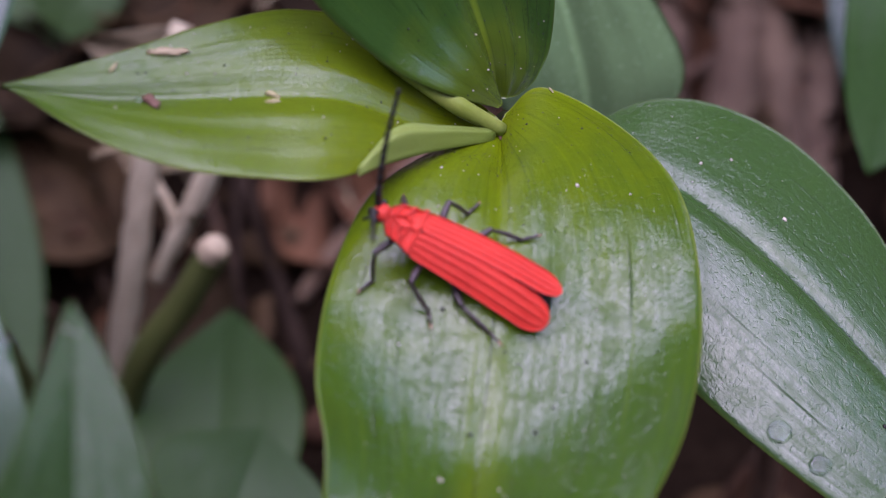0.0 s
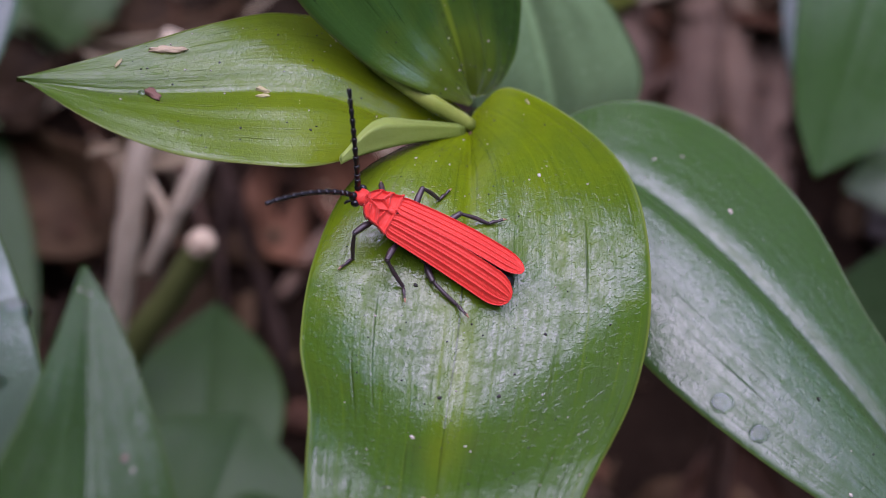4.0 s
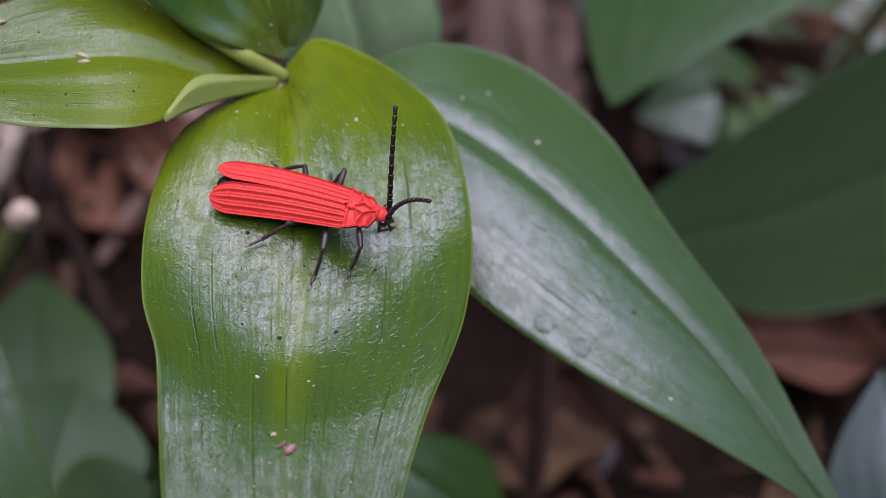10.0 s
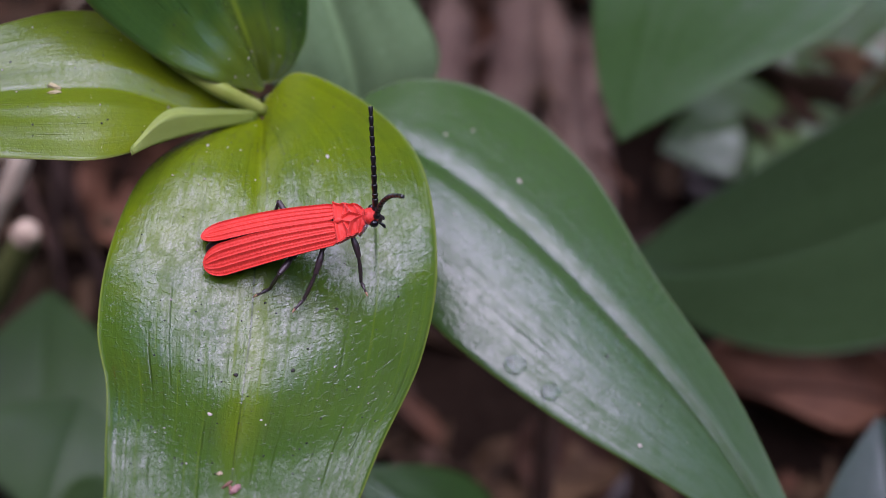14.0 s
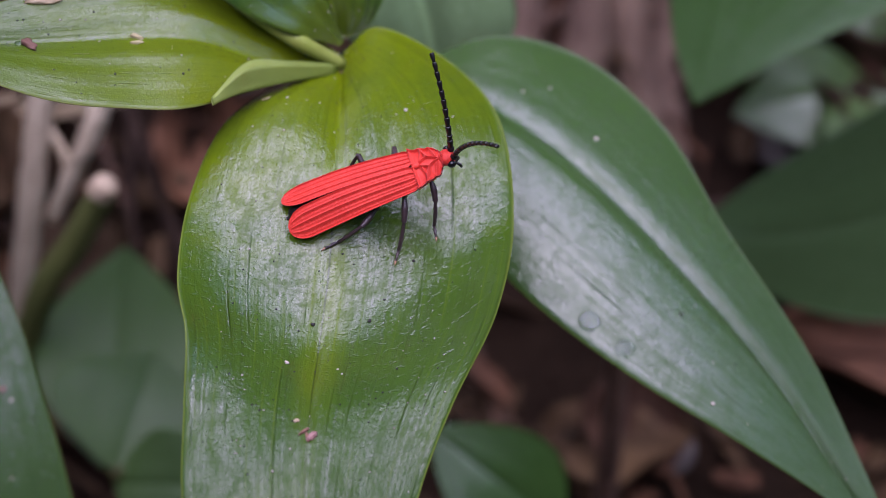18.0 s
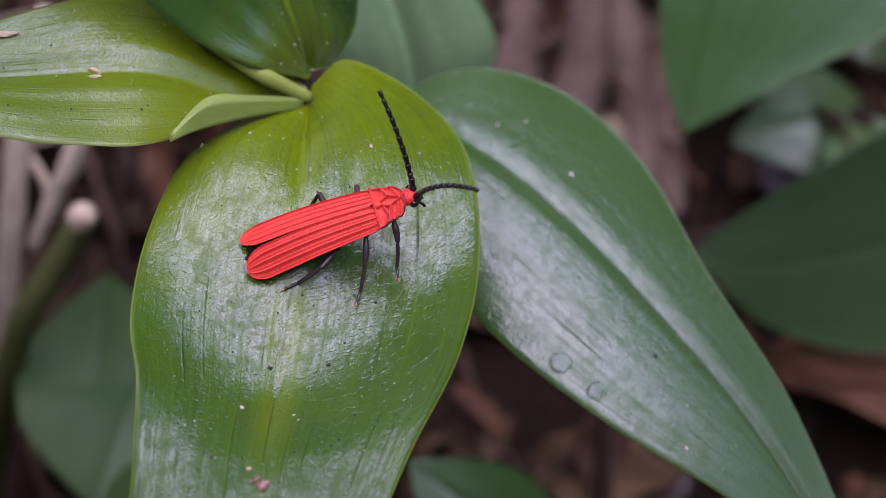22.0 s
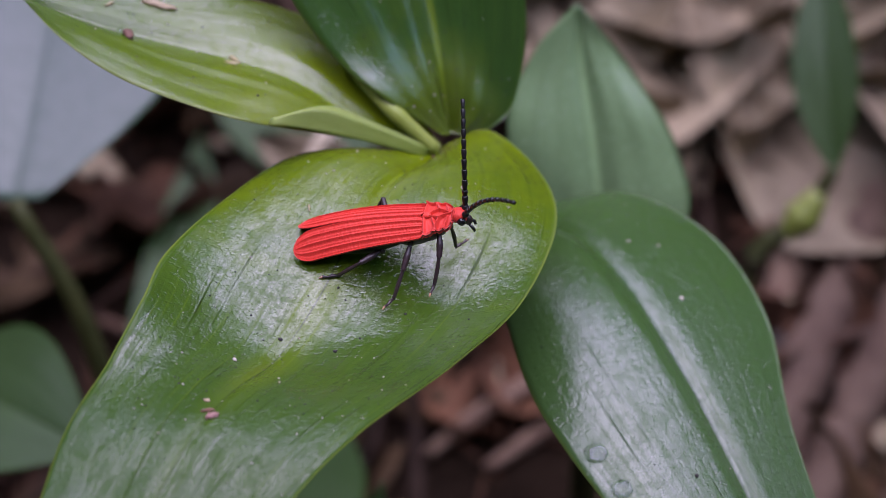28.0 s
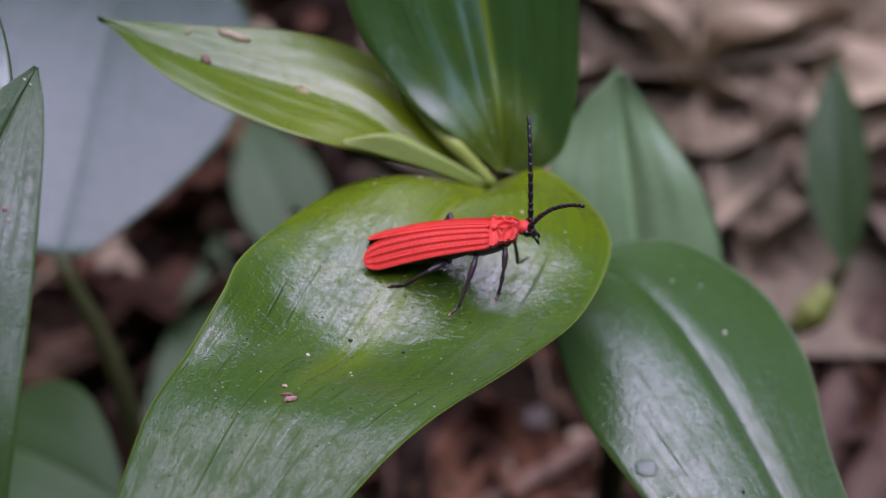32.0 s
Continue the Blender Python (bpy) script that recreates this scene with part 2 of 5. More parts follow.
LEAF_UPRIGHT = leaf_material("leaf_upright", (0.095, 0.140, 0.010), (0.036, 0.088, 0.015), (0.028, 0.070, 0.014), 0.16, grain=0.4, ribbed=0.6, rib_wide=0.011, veins=1.3, patchy=0.5, coat=0.6, margin=(0.0575, 0.09, 0.0195))
LEAF_SHADE = leaf_material("leaf_shade", (0.050, 0.094, 0.030), (0.046, 0.088, 0.028), (0.042, 0.082, 0.027), 0.38, shine=0.8, grain=0.5, ribbed=0.0, margin=(0.015, 0.032, 0.0095))
LEAF_BACK = leaf_material("leaf_soft_green", (0.200, 0.320, 0.140), (0.185, 0.300, 0.130), (0.170, 0.280, 0.120), 0.26, shine=1.2, grain=0.5, ribbed=0.6, rib_wide=0.012, margin=(0.046, 0.1, 0.026))
LEAF_SOFT = leaf_material("leaf_sprout", (0.064, 0.115, 0.030), (0.056, 0.104, 0.027), (0.050, 0.092, 0.026), 0.32, shine=0.9, grain=0.5, ribbed=0.3, margin=(0.04, 0.08, 0.02))
LEAF_BLUE = leaf_material("leaf_bluish", (0.032, 0.060, 0.036), (0.030, 0.056, 0.036), (0.028, 0.052, 0.034), 0.4, shine=0.75, grain=0.5, ribbed=0.0, margin=(0.065, 0.14, 0.07))
LEAF_SAGE = leaf_material("leaf_sage", (0.11, 0.16, 0.09), (0.10, 0.15, 0.085), (0.095, 0.145, 0.08), 0.4, shine=0.7, grain=0.5, ribbed=0.0, margin=(0.10, 0.15, 0.085))
LEAF_FAR = leaf_material("leaf_far", (0.036, 0.074, 0.016), (0.031, 0.065, 0.015), (0.028, 0.060, 0.015), 0.50, shine=0.35, grain=0.5, ribbed=0.0, margin=(0.0276, 0.06, 0.00975))
LEAF_PALE = leaf_material("leaf_pale_underside", (0.24, 0.31, 0.06), (0.23, 0.30, 0.06), (0.20, 0.27, 0.04), 0.4, veins=0.6)
SHEATH = plain_material("green_sheath", (0.24, 0.28, 0.06), (0.17, 0.22, 0.03), 260, 0.42, 0.0001)
STALK = plain_material("green_stalk", (0.026, 0.032, 0.008), (0.045, 0.050, 0.013), 120, 0.6, 0.0002, sheen=0.2)
CUT_STALK = plain_material("olive_stalk", (0.075, 0.095, 0.022), (0.120, 0.135, 0.040), 120, 0.6, 0.0002, sheen=0.3)
CUT = plain_material("cut_pith", (0.38, 0.29, 0.18), (0.50, 0.41, 0.27), 300, 0.8, 0.0003)
BARK = plain_material("dry_bark", (0.52, 0.43, 0.28), (0.72, 0.63, 0.44), 120, 0.85, 0.0008, 0.8)
TWIG = plain_material("dead_twig", (0.044, 0.027, 0.018), (0.115, 0.070, 0.046), 120, 0.85, 0.0006, 0.7, sheen=0.15, vary=1.5)
ROTTEN = plain_material("rotten_bark", (0.085, 0.046, 0.027), (0.22, 0.15, 0.095), 90, 0.85, 0.0015, 0.9)
SOIL = plain_material("soil", (0.008, 0.005, 0.003), (0.024, 0.015, 0.009), 60, 0.95, 0.004, 0.9, 8, sheen=0.05)
LITTER_BROWN = plain_material("dead_leaf_brown", (0.024, 0.014, 0.007), (0.100, 0.062, 0.028), 70, 0.75, 0.0008, 0.7, sheen=0.12, vary=1.5)
LITTER_PALE = plain_material("dead_leaf_pale", (0.19, 0.145, 0.085), (0.34, 0.285, 0.175), 60, 0.7, 0.0008, 0.7, sheen=0.3, vary=0.9)
LITTER_RED = plain_material("dead_leaf_reddish", (0.027, 0.013, 0.007), (0.110, 0.053, 0.027), 70, 0.75, 0.0008, 0.7, sheen=0.12, vary=1.5)
STONE = plain_material("pebble_grey", (0.075, 0.065, 0.055), (0.14, 0.12, 0.10), 90, 0.85, 0.0008, 0.6)
SKY_BLOCKER = plain_material("dark_sky_blocker", (0.006, 0.012, 0.004), (0.02, 0.035, 0.01), 2.0, 0.9, 0.02, 0.8)


# ---- geometry helpers ----
def link(name, verts, faces, material, parent=None, label="", smooth=True, uvs=None):
    """A mesh object from arrays in centimetres; uvs: one pair a vertex."""
    me = bpy.data.meshes.new(name)
    me.from_pydata((np.asarray(verts) * CM).tolist(), [], [list(map(int, f)) for f in faces])
    me.materials.append(material)
    if smooth:
        me.polygons.foreach_set("use_smooth", [True] * len(me.polygons))
    if uvs is not None:
        layer = me.uv_layers.new(name="UVMap")
        loops = np.zeros(len(me.loops), dtype=np.int32)
        me.loops.foreach_get("vertex_index", loops)
        layer.data.foreach_set("uv", np.asarray(uvs, float)[loops].ravel())
    me.update()
    ob = new(name, me)
    if parent is not None:
        ob.parent = parent
    if label:
        tagged(ob, label)
    return ob


def grid_faces(rows, cols, start=0, flip=False):
    i = np.arange(rows - 1)[:, None] * cols + np.arange(cols - 1)[None] + start
    f = np.stack([i, i + 1, i + cols + 1, i + cols], -1).reshape(-1, 4)
    return f[:, ::-1] if flip else f


def spline(points, n):
    """n points along a smooth curve through the given ones."""
    p = np.array(points, float)
    p = np.vstack([2 * p[0] - p[1], p, 2 * p[-1] - p[-2]])
    k = len(p) - 3
    u = np.linspace(0, k - 1e-9, n)
    i = u.astype(int)
    f = (u - i)[:, None]
    a, b, c, d = p[i], p[i + 1], p[i + 2], p[i + 3]
    return 0.5 * (2 * b + (c - a) * f + (2 * a - 5 * b + 4 * c - d) * f**2 + (3 * b - a - 3 * c + d) * f**3)


def blade(left, rib, right, rows, cols, sag=0.0, groove=0.0, ripple=0.0, seed=0, fold=0.0, right_share=1.0, pleat=0.0, fold_wide=0.14):
    """The upper face of a leaf blade: a grid rows x cols lofted over the left margin, the midrib and the right margin."""
    l, m, r = spline(left, rows), spline(rib, rows), spline(right, rows)
    s = np.linspace(-1, 1, cols)[None, :, None]
    q = np.where(s < 0, m[:, None] + (l - m)[:, None] * -s, m[:, None] + (r - m)[:, None] * s)
    along = np.gradient(m, axis=0)
    across = r - l
    up = np.cross(across, along)
    up /= np.linalg.norm(up, axis=1, keepdims=True) + 1e-9
    up = np.where(up[:, 2:] < 0, -up, up)[:, None]
    width = np.linalg.norm(across, axis=1)[:, None, None]
    bow = np.interp(np.linspace(0, 1, rows), np.linspace(0, 1, len(np.atleast_1d(sag))), np.atleast_1d(sag))[:, None, None]
    lift = bow * width * np.where(s > 0, right_share, 1.0) * (np.abs(s) - s * s) - groove * np.exp(-((s / 0.035) ** 2)) - fold * np.exp(-((s / fold_wide) ** 2))
    rng = np.random.default_rng(seed)
    t = np.linspace(0, 1, rows)[:, None, None]
    for k in range(5):
        a, b, c = rng.uniform(3, 9), rng.uniform(-5, 5), rng.uniform(0, 6.28)
        lift = lift + ripple * np.sin(a * t * 2 + b * s + c) * np.abs(s)
    lift = lift + ripple * 0.16 * np.sin(s * 34) * np.clip(1.05 - np.abs(s), 0, 1)
    lift = lift + pleat * np.sin(np.abs(s) * 19 + 2.5) * np.clip(1.1 - np.abs(s), 0, 1) * np.sin(np.pi * np.clip(1.15 * t, 0, 1)) ** 0.5
    return q + up * lift, up[:, 0]


SURFACES = {}  # upper faces of the leaves built so far


def leaf(name, material, parent, guides, rows=60, cols=33, thick=0.03, label="", **shape):
    """A leaf blade with two faces and a rounded margin."""
    q, up = blade(guides["left"], guides["rib"], guides["right"], rows, cols, **shape)
    SURFACES[id(guides)] = q
    s = np.linspace(-1, 1, cols)[None, :, None]
    t = np.linspace(0, 1, rows)
    under = q - up[:, None] * thick * np.sqrt(np.clip(1 - s**2, 0.04, 1)) * np.clip(4 * (1 - t), 0.15, 1)[:, None, None]
    verts = np.concatenate([q.reshape(-1, 3), under.reshape(-1, 3)])
    n = rows * cols
    faces = [grid_faces(rows, cols), grid_faces(rows, cols, n, True)]
    for a in (0, cols - 1):
        i = np.arange(rows - 1) * cols + a
        faces.append(np.stack([i, i + cols, i + cols + n, i + n], -1))
    for b in (0, rows - 1):
        i = b * cols + np.arange(cols - 1)
        faces.append(np.stack([i, i + 1, i + 1 + n, i + n], -1))
    uv = np.stack(np.broadcast_arrays(np.linspace(0, 1, cols)[None], np.linspace(0, 1, rows)[:, None]), -1).reshape(-1, 2)
    return link(name, verts, np.concatenate(faces), material, parent, label, uvs=np.concatenate([uv, uv]))


def tube(points, radii, sides=12, knobs=0.0, seed=0, steps=6):
    """Verts and faces of a tapered tube with closed ends along a smooth curve."""
    k = (len(points) - 1) * steps + 1
    p = spline(points, k)
    r = np.interp(np.linspace(0, 1, k), np.linspace(0, 1, len(radii)), radii)
    d = np.gradient(p, axis=0)
    d /= np.linalg.norm(d, axis=1, keepdims=True)
    a = np.cross(d, (0.31, 0.17, 0.93))
    a /= np.linalg.norm(a, axis=1, keepdims=True)
    b = np.cross(d, a)
    ang = np.linspace(0, 2 * np.pi, sides, endpoint=False)
    rng = np.random.default_rng(seed)
    bump = 1 + knobs * rng.uniform(-1, 1, (k, sides))
    ring = p[:, None] + (a[:, None] * np.cos(ang)[:, None] + b[:, None] * np.sin(ang)[:, None]) * (r[:, None] * bump)[..., None]
    verts = np.concatenate([ring.reshape(-1, 3), p[:1], p[-1:]])
    faces = []
    for i in range(k - 1):
        for j in range(sides):
            n = (j + 1) % sides
            faces.append([i * sides + j, i * sides + n, (i + 1) * sides + n, (i + 1) * sides + j])
    for j in range(sides):
        n = (j + 1) % sides
        faces.append([k * sides, n, j])
        faces.append([k * sides + 1, (k - 1) * sides + j, (k - 1) * sides + n])
    return verts, faces


def rod(name, points, radii, material, parent=None, label="", sides=12, knobs=0.0, seed=0, steps=6):
    verts, faces = tube(points, radii, sides, knobs, seed, steps)
    return link(name, verts, faces, material, parent, label)


def thing(name, label, category, group=""):
    ob = new(name)
    ob.empty_display_size = 0.005
    return tagged(ob, label, category, group)


def ray_leaf(base, tip, width, face, fold=0.15, bend=0.0, back=0.0):
    """Guides of a simple lance-shaped leaf from base to tip; face: the way its upper side looks."""
    base, tip, face = (np.array(a, float) for a in (base, tip, face))
    d = tip - base
    length = np.linalg.norm(d)
    d /= length
    side = np.cross(d, face)
    side /= np.linalg.norm(side)
    up = np.cross(side, d)
    u = np.linspace(0, 1, 8)
    w = width / 2 * np.array([0.16, 0.62, 0.92, 1.0, 0.93, 0.72, 0.40, 0.015])
    rib = base + d * (u * length)[:, None] + up * (bend * length * np.sin(np.pi * u) - back * length * u**2)[:, None]
    return dict(left=rib - side * w[:, None] + up * (fold * w)[:, None], rib=rib, right=rib + side * w[:, None] + up * (fold * w)[:, None])


# ---- ground and surroundings ----
def build_ground():
    rng = np.random.default_rng(4)
    radii = np.concatenate([np.linspace(0.5, 40, 80), np.geomspace(42, 4000, 26)])
    n = 144
    ang = np.linspace(0, 2 * np.pi, n, endpoint=False)
    x, y = radii[:, None] * np.cos(ang), 6 + radii[:, None] * np.sin(ang)
    z = np.full_like(x, GROUND)
    for k in range(14):
        f, a, c = rng.uniform(0.15, 2.2), rng.uniform(0, 6.28), rng.uniform(0, 6.28)
        z += 0.10 / (0.4 + f) * np.sin(f * (x * np.cos(a) + y * np.sin(a)) + c)
    # the bank that rises away behind the plant
    z += 0.45 * np.clip(y - 2, 0, 20)
    verts = np.concatenate([np.stack([x, y, z], -1).reshape(-1, 3), [(0, 6, GROUND)]])
    faces = []
    for i in range(len(radii) - 1):
        for j in range(n):
            k = (j + 1) % n
            faces.append((i * n + j, i * n + k, (i + 1) * n + k, (i + 1) * n + j))
    last = len(verts) - 1
    faces += [(last, j, (j + 1) % n) for j in range(n)]
    ob = link("ground", verts, faces, SOIL)
    tagged(ob, "dark damp forest soil under leaf litter", "ground", kind="structure")


def build_backdrop():
    """An unseen dark ring, added all round to block the low sky."""
    rng = np.random.default_rng(9)
    n, rows = 160, 18
    ang = np.linspace(0, 2 * np.pi, n, endpoint=False)
    top = 455 + 22 * np.sin(3 * ang + 1) + 16 * np.sin(7 * ang) + rng.uniform(-14, 14, n)
    # cut lower on the right, so that low light gets in there
    side = (np.degrees(ang) - 15 + 180) % 360 - 180
    top = top * (1 - 0.80 * np.exp(-((side / 25) ** 2)))
    verts, faces = [], []
    for i in range(rows):
        h = i / (rows - 1)
        r = 340 + 70 * h + rng.uniform(-16, 16, n)
        verts += list(zip(r * np.cos(ang), r * np.sin(ang), GROUND - 5 + h * top))
    for i in range(rows - 1):
        for j in range(n):
            k = (j + 1) % n
            faces.append((i * n + j, i * n + k, (i + 1) * n + k, (i + 1) * n + j))
    ob = link("backdrop", verts, faces, SKY_BLOCKER, smooth=False)
    tagged(ob, "unseen dark ring added all round to block the low sky", "undergrowth", kind="structure")


# ---- the plant that carries the beetle ----
# Guide curves of its leaves, in centimetres: left margin, midrib, right margin, from base to tip.
MAIN = dict(
    left=[(0.00, -0.25, 0.260), (-0.36, -0.60, 0.417), (-0.86, -1.34, 0.639), (-1.07, -2.22, 0.693), (-1.05, -3.20, 0.810), (-0.91, -3.80, 0.802), (-0.87, -4.40, 0.640), (-0.77, -5.30, 0.500), (-0.42, -6.50, 0.000), (0.10, -7.40, -0.750)],
    rib=[(0.03, -0.20, 0.240), (0.06, -0.65, 0.355), (0.11, -1.30, 0.640), (0.14, -2.05, 0.690), (0.13, -2.80, 0.410), (0.09, -3.50, 0.265), (0.10, -4.30, 0.497), (0.12, -5.10, 0.470), (0.14, -6.50, -0.080), (0.15, -7.40, -0.740)],
    right=[(0.05, -0.06, 0.250), (0.36, 0.21, 0.303), (1.03, -0.20, 0.262), (1.50, -0.95, 0.294), (1.66, -2.10, 0.317), (1.56, -3.20, 0.491), (1.21, -4.18, 0.431), (0.95, -5.00, 0.205), (0.58, -6.50, -0.350), (0.20, -7.40, -0.750)])
MAIN_BOW = (0.064, 0.187, 0.175, -0.038, -0.134, -0.103, -0.009, 0.041, 0.057)
RIGHT = dict(
    left=[(0.15, 0.5, -1.2), (0.7, -0.4, -0.95), (1.1, -1.1, -0.85), (1.75, -1.9, -1.0), (2.74, -2.61, -1.29), (3.76, -3.05, -1.68), (4.8, -3.36, -2.35), (5.47, -3.68, -3.0)],
    rib=[(0.2, 0.6, -1.15), (0.9, 0.5, -0.8), (1.54, 0.09, -0.68), (2.41, -0.65, -0.80), (3.31, -1.46, -1.19), (4.13, -2.26, -1.70), (4.90, -3.15, -2.42), (5.47, -3.66, -3.0)],
    right=[(0.25, 0.75, -1.1), (1.29, 1.2, -0.76), (2.27, 1.1, -0.92), (3.1, 0.35, -1.15), (3.70, -0.75, -1.39), (4.46, -1.80, -1.86), (5.00, -2.9, -2.36), (5.47, -3.64, -3.0)])
LEFT = dict(
    left=[(-0.03, -0.34, 0.28), (-0.60, -1.12, 0.82), (-1.1, -1.72, 1.2), (-1.55, -1.86, 1.3), (-2.1, -1.98, 1.52), (-2.76, -1.93, 1.78), (-3.45, -1.62, 1.9)],
    rib=[(0.0, -0.25, 0.24), (-0.5, -0.60, 0.62), (-1.1, -0.75, 1.05), (-1.65, -0.95, 1.28), (-2.2, -1.2, 1.47), (-2.75, -1.42, 1.65), (-3.45, -1.6, 1.9)],
    right=[(0.0, -0.12, 0.25), (-0.6, -0.05, 0.78), (-1.1, 0.08, 1.14), (-1.59, -0.1, 1.38), (-2.05, -0.5, 1.55), (-2.65, -0.98, 1.70), (-3.45, -1.58, 1.9)])
TOP = dict(
    left=[(0.0, -0.1, 0.35), (-0.36, -0.47, 0.85), (-0.9, -0.5, 1.25), (-1.5, -0.35, 2.0), (-1.9, 0.1, 3.2), (-1.55, 1.1, 4.5)],
    rib=[(0.03, 0.1, 0.25), (-0.05, 0.15, 0.8), (-0.25, 0.35, 1.4), (-0.6, 0.6, 2.4), (-1.0, 0.85, 3.4), (-1.5, 1.1, 4.5)],
    right=[(0.12, 0.2, 0.2), (0.33, 0.45, 0.2), (0.38, 0.75, 0.35), (0.35, 1.1, 1.2), (0.0, 1.3, 2.6), (-1.45, 1.12, 4.5)])
BACK = dict(
    left=[(0.62, 2.2, -3.1), (-0.1, 2.15, -2.0), (-0.40, 2.4, -1.1), (-0.28, 2.85, -0.45), (0.06, 3.15, 0.05)],
    rib=[(0.7, 2.2, -3.2), (0.7, 2.35, -2.1), (0.5, 2.6, -1.25), (0.22, 2.95, -0.5), (0.09, 3.16, 0.05)],
    right=[(0.8, 2.25, -3.1), (1.6, 2.55, -2.0), (1.35, 2.85, -1.2), (0.72, 3.05, -0.5), (0.12, 3.16, 0.05)])


ERECT = dict(left=[(-2.6, -7.2, -1.0), (-3.0, -6.7, 0.9), (-2.75, -6.0, 2.1), (-2.42, -5.4, 2.62), (-2.3, -4.9, 2.75), (-2.24, -4.25, 2.8)],
    rib=[(-1.9, -7.4, -1.0), (-1.95, -6.9, 0.7), (-2.0, -6.1, 1.7), (-2.05, -5.3, 2.30), (-2.12, -4.75, 2.62), (-2.22, -4.25, 2.79)],
    right=[(-1.1, -7.2, -1.0), (-1.15, -6.5, 0.6), (-1.4, -5.7, 1.62), (-1.68, -5.05, 2.28), (-1.95, -4.57, 2.63), (-2.2, -4.25, 2.79)])
ERECT_SIDE = dict(left=[(-4.6, -5.2, -1.0), (-5.0, -4.4, 1.0), (-4.7, -3.6, 2.6), (-4.0, -3.1, 3.4)],
    rib=[(-3.4, -5.4, -1.0), (-3.8, -4.5, 1.0), (-4.0, -3.6, 2.5), (-3.95, -3.0, 3.4)],
    right=[(-2.6, -5.3, -0.6), (-2.7, -4.3, 1.2), (-3.2, -3.3, 2.2), (-3.9, -2.9, 3.4)])


def build_main_plant():
    plant = thing("spiderwort_plant", "glossy green broad-leaved herb rising from leaf litter, beetle on one leaf", "plant")
    leaf("leaf", LEAF_YOUNG, plant, MAIN, 120, 61, 0.03, "bright yellow-green oval leaf, glossy, beetle walking on it", sag=MAIN_BOW, groove=0.016, ripple=0.007, seed=1)
    leaf("leaf", LEAF_DARK, plant, RIGHT, 90, 45, 0.03, "deep green pointed leaf with silvery sheen and water marks", sag=0.145, right_share=0.35, groove=0.02, ripple=0.008, seed=2, fold=0.045, fold_wide=0.09)
    leaf("leaf", LEAF_BRIGHT, plant, LEFT, 80, 41, 0.03, "yellow-green pointed leaf with bits of debris", sag=0.05, groove=0.02, ripple=0.014, seed=3, fold=0.02, pleat=0.007)
    leaf("leaf", LEAF_UPRIGHT, plant, TOP, 60, 33, 0.03, "dark green upright leaf", sag=0.12, groove=0.03, ripple=0.012, seed=4, fold=0.05, pleat=0.022)
    leaf("leaf", LEAF_BACK, plant, BACK, 40, 25, 0.03, "dull green leaf behind, out of focus", sag=0.08, groove=0.02, ripple=0.01, seed=5, fold=0.05, pleat=0.012)
    # the rolled base of the yellow-green leaf and the young shoot inside it
    curl = dict(left=[(-0.90, -1.66, 1.17), (-0.72, -1.32, 0.96), (-0.42, -0.92, 0.68), (0.0, -0.42, 0.30)],
                rib=[(-0.91, -1.62, 1.19), (-0.68, -1.15, 1.08), (-0.40, -0.82, 0.80), (0.01, -0.38, 0.36)],
                right=[(-0.92, -1.58, 1.18), (-0.69, -1.00, 1.03), (-0.38, -0.72, 0.77), (0.02, -0.33, 0.35)])
    leaf("leaf_base", LEAF_PALE, plant, curl, 24, 13, 0.02, "pale rolled leaf base", ripple=0.003, seed=6)
    rod("sheath", [(0.04, -0.30, 0.31), (-0.30, -0.42, 0.70), (-0.67, -0.32, 0.92), (-1.10, -0.14, 1.08), (-1.6, -0.12, 1.28)], [0.062, 0.078, 0.070, 0.048, 0.008], SHEATH, plant, "pale green rolled young shoot", 14)
    rod("stem", [(0.08, -0.02, 0.1), (0.2, 0.5, -1.0), (0.65, 1.95, -3.0), (0.3, 3.2, -6.5), (-0.2, 4.0, GROUND)], [0.12, 0.15, 0.16, 0.18, 0.2], STALK, plant, "", 14)
    return plant


def herb(label, category, leaves, stem, material, second=None, node=None):
    """A herb of lance-shaped leaves on one stem."""
    plant = thing("broadleaf_herb", label, category)
    for k, (guides, part_label) in enumerate(leaves):
        leaf("leaf", material if k == 0 or second is None else second, plant, guides, 50, 49, 0.03, part_label, groove=0.03, ripple=0.006, seed=20 + k, pleat=0.003)
    rod("stem", stem, [0.10, 0.14, 0.18], STALK, plant, "", 10)
    if node:
        rod("node", node, [0.13, 0.27, 0.15], SHEATH, plant, "pale green swollen joint", 14)
    return plant


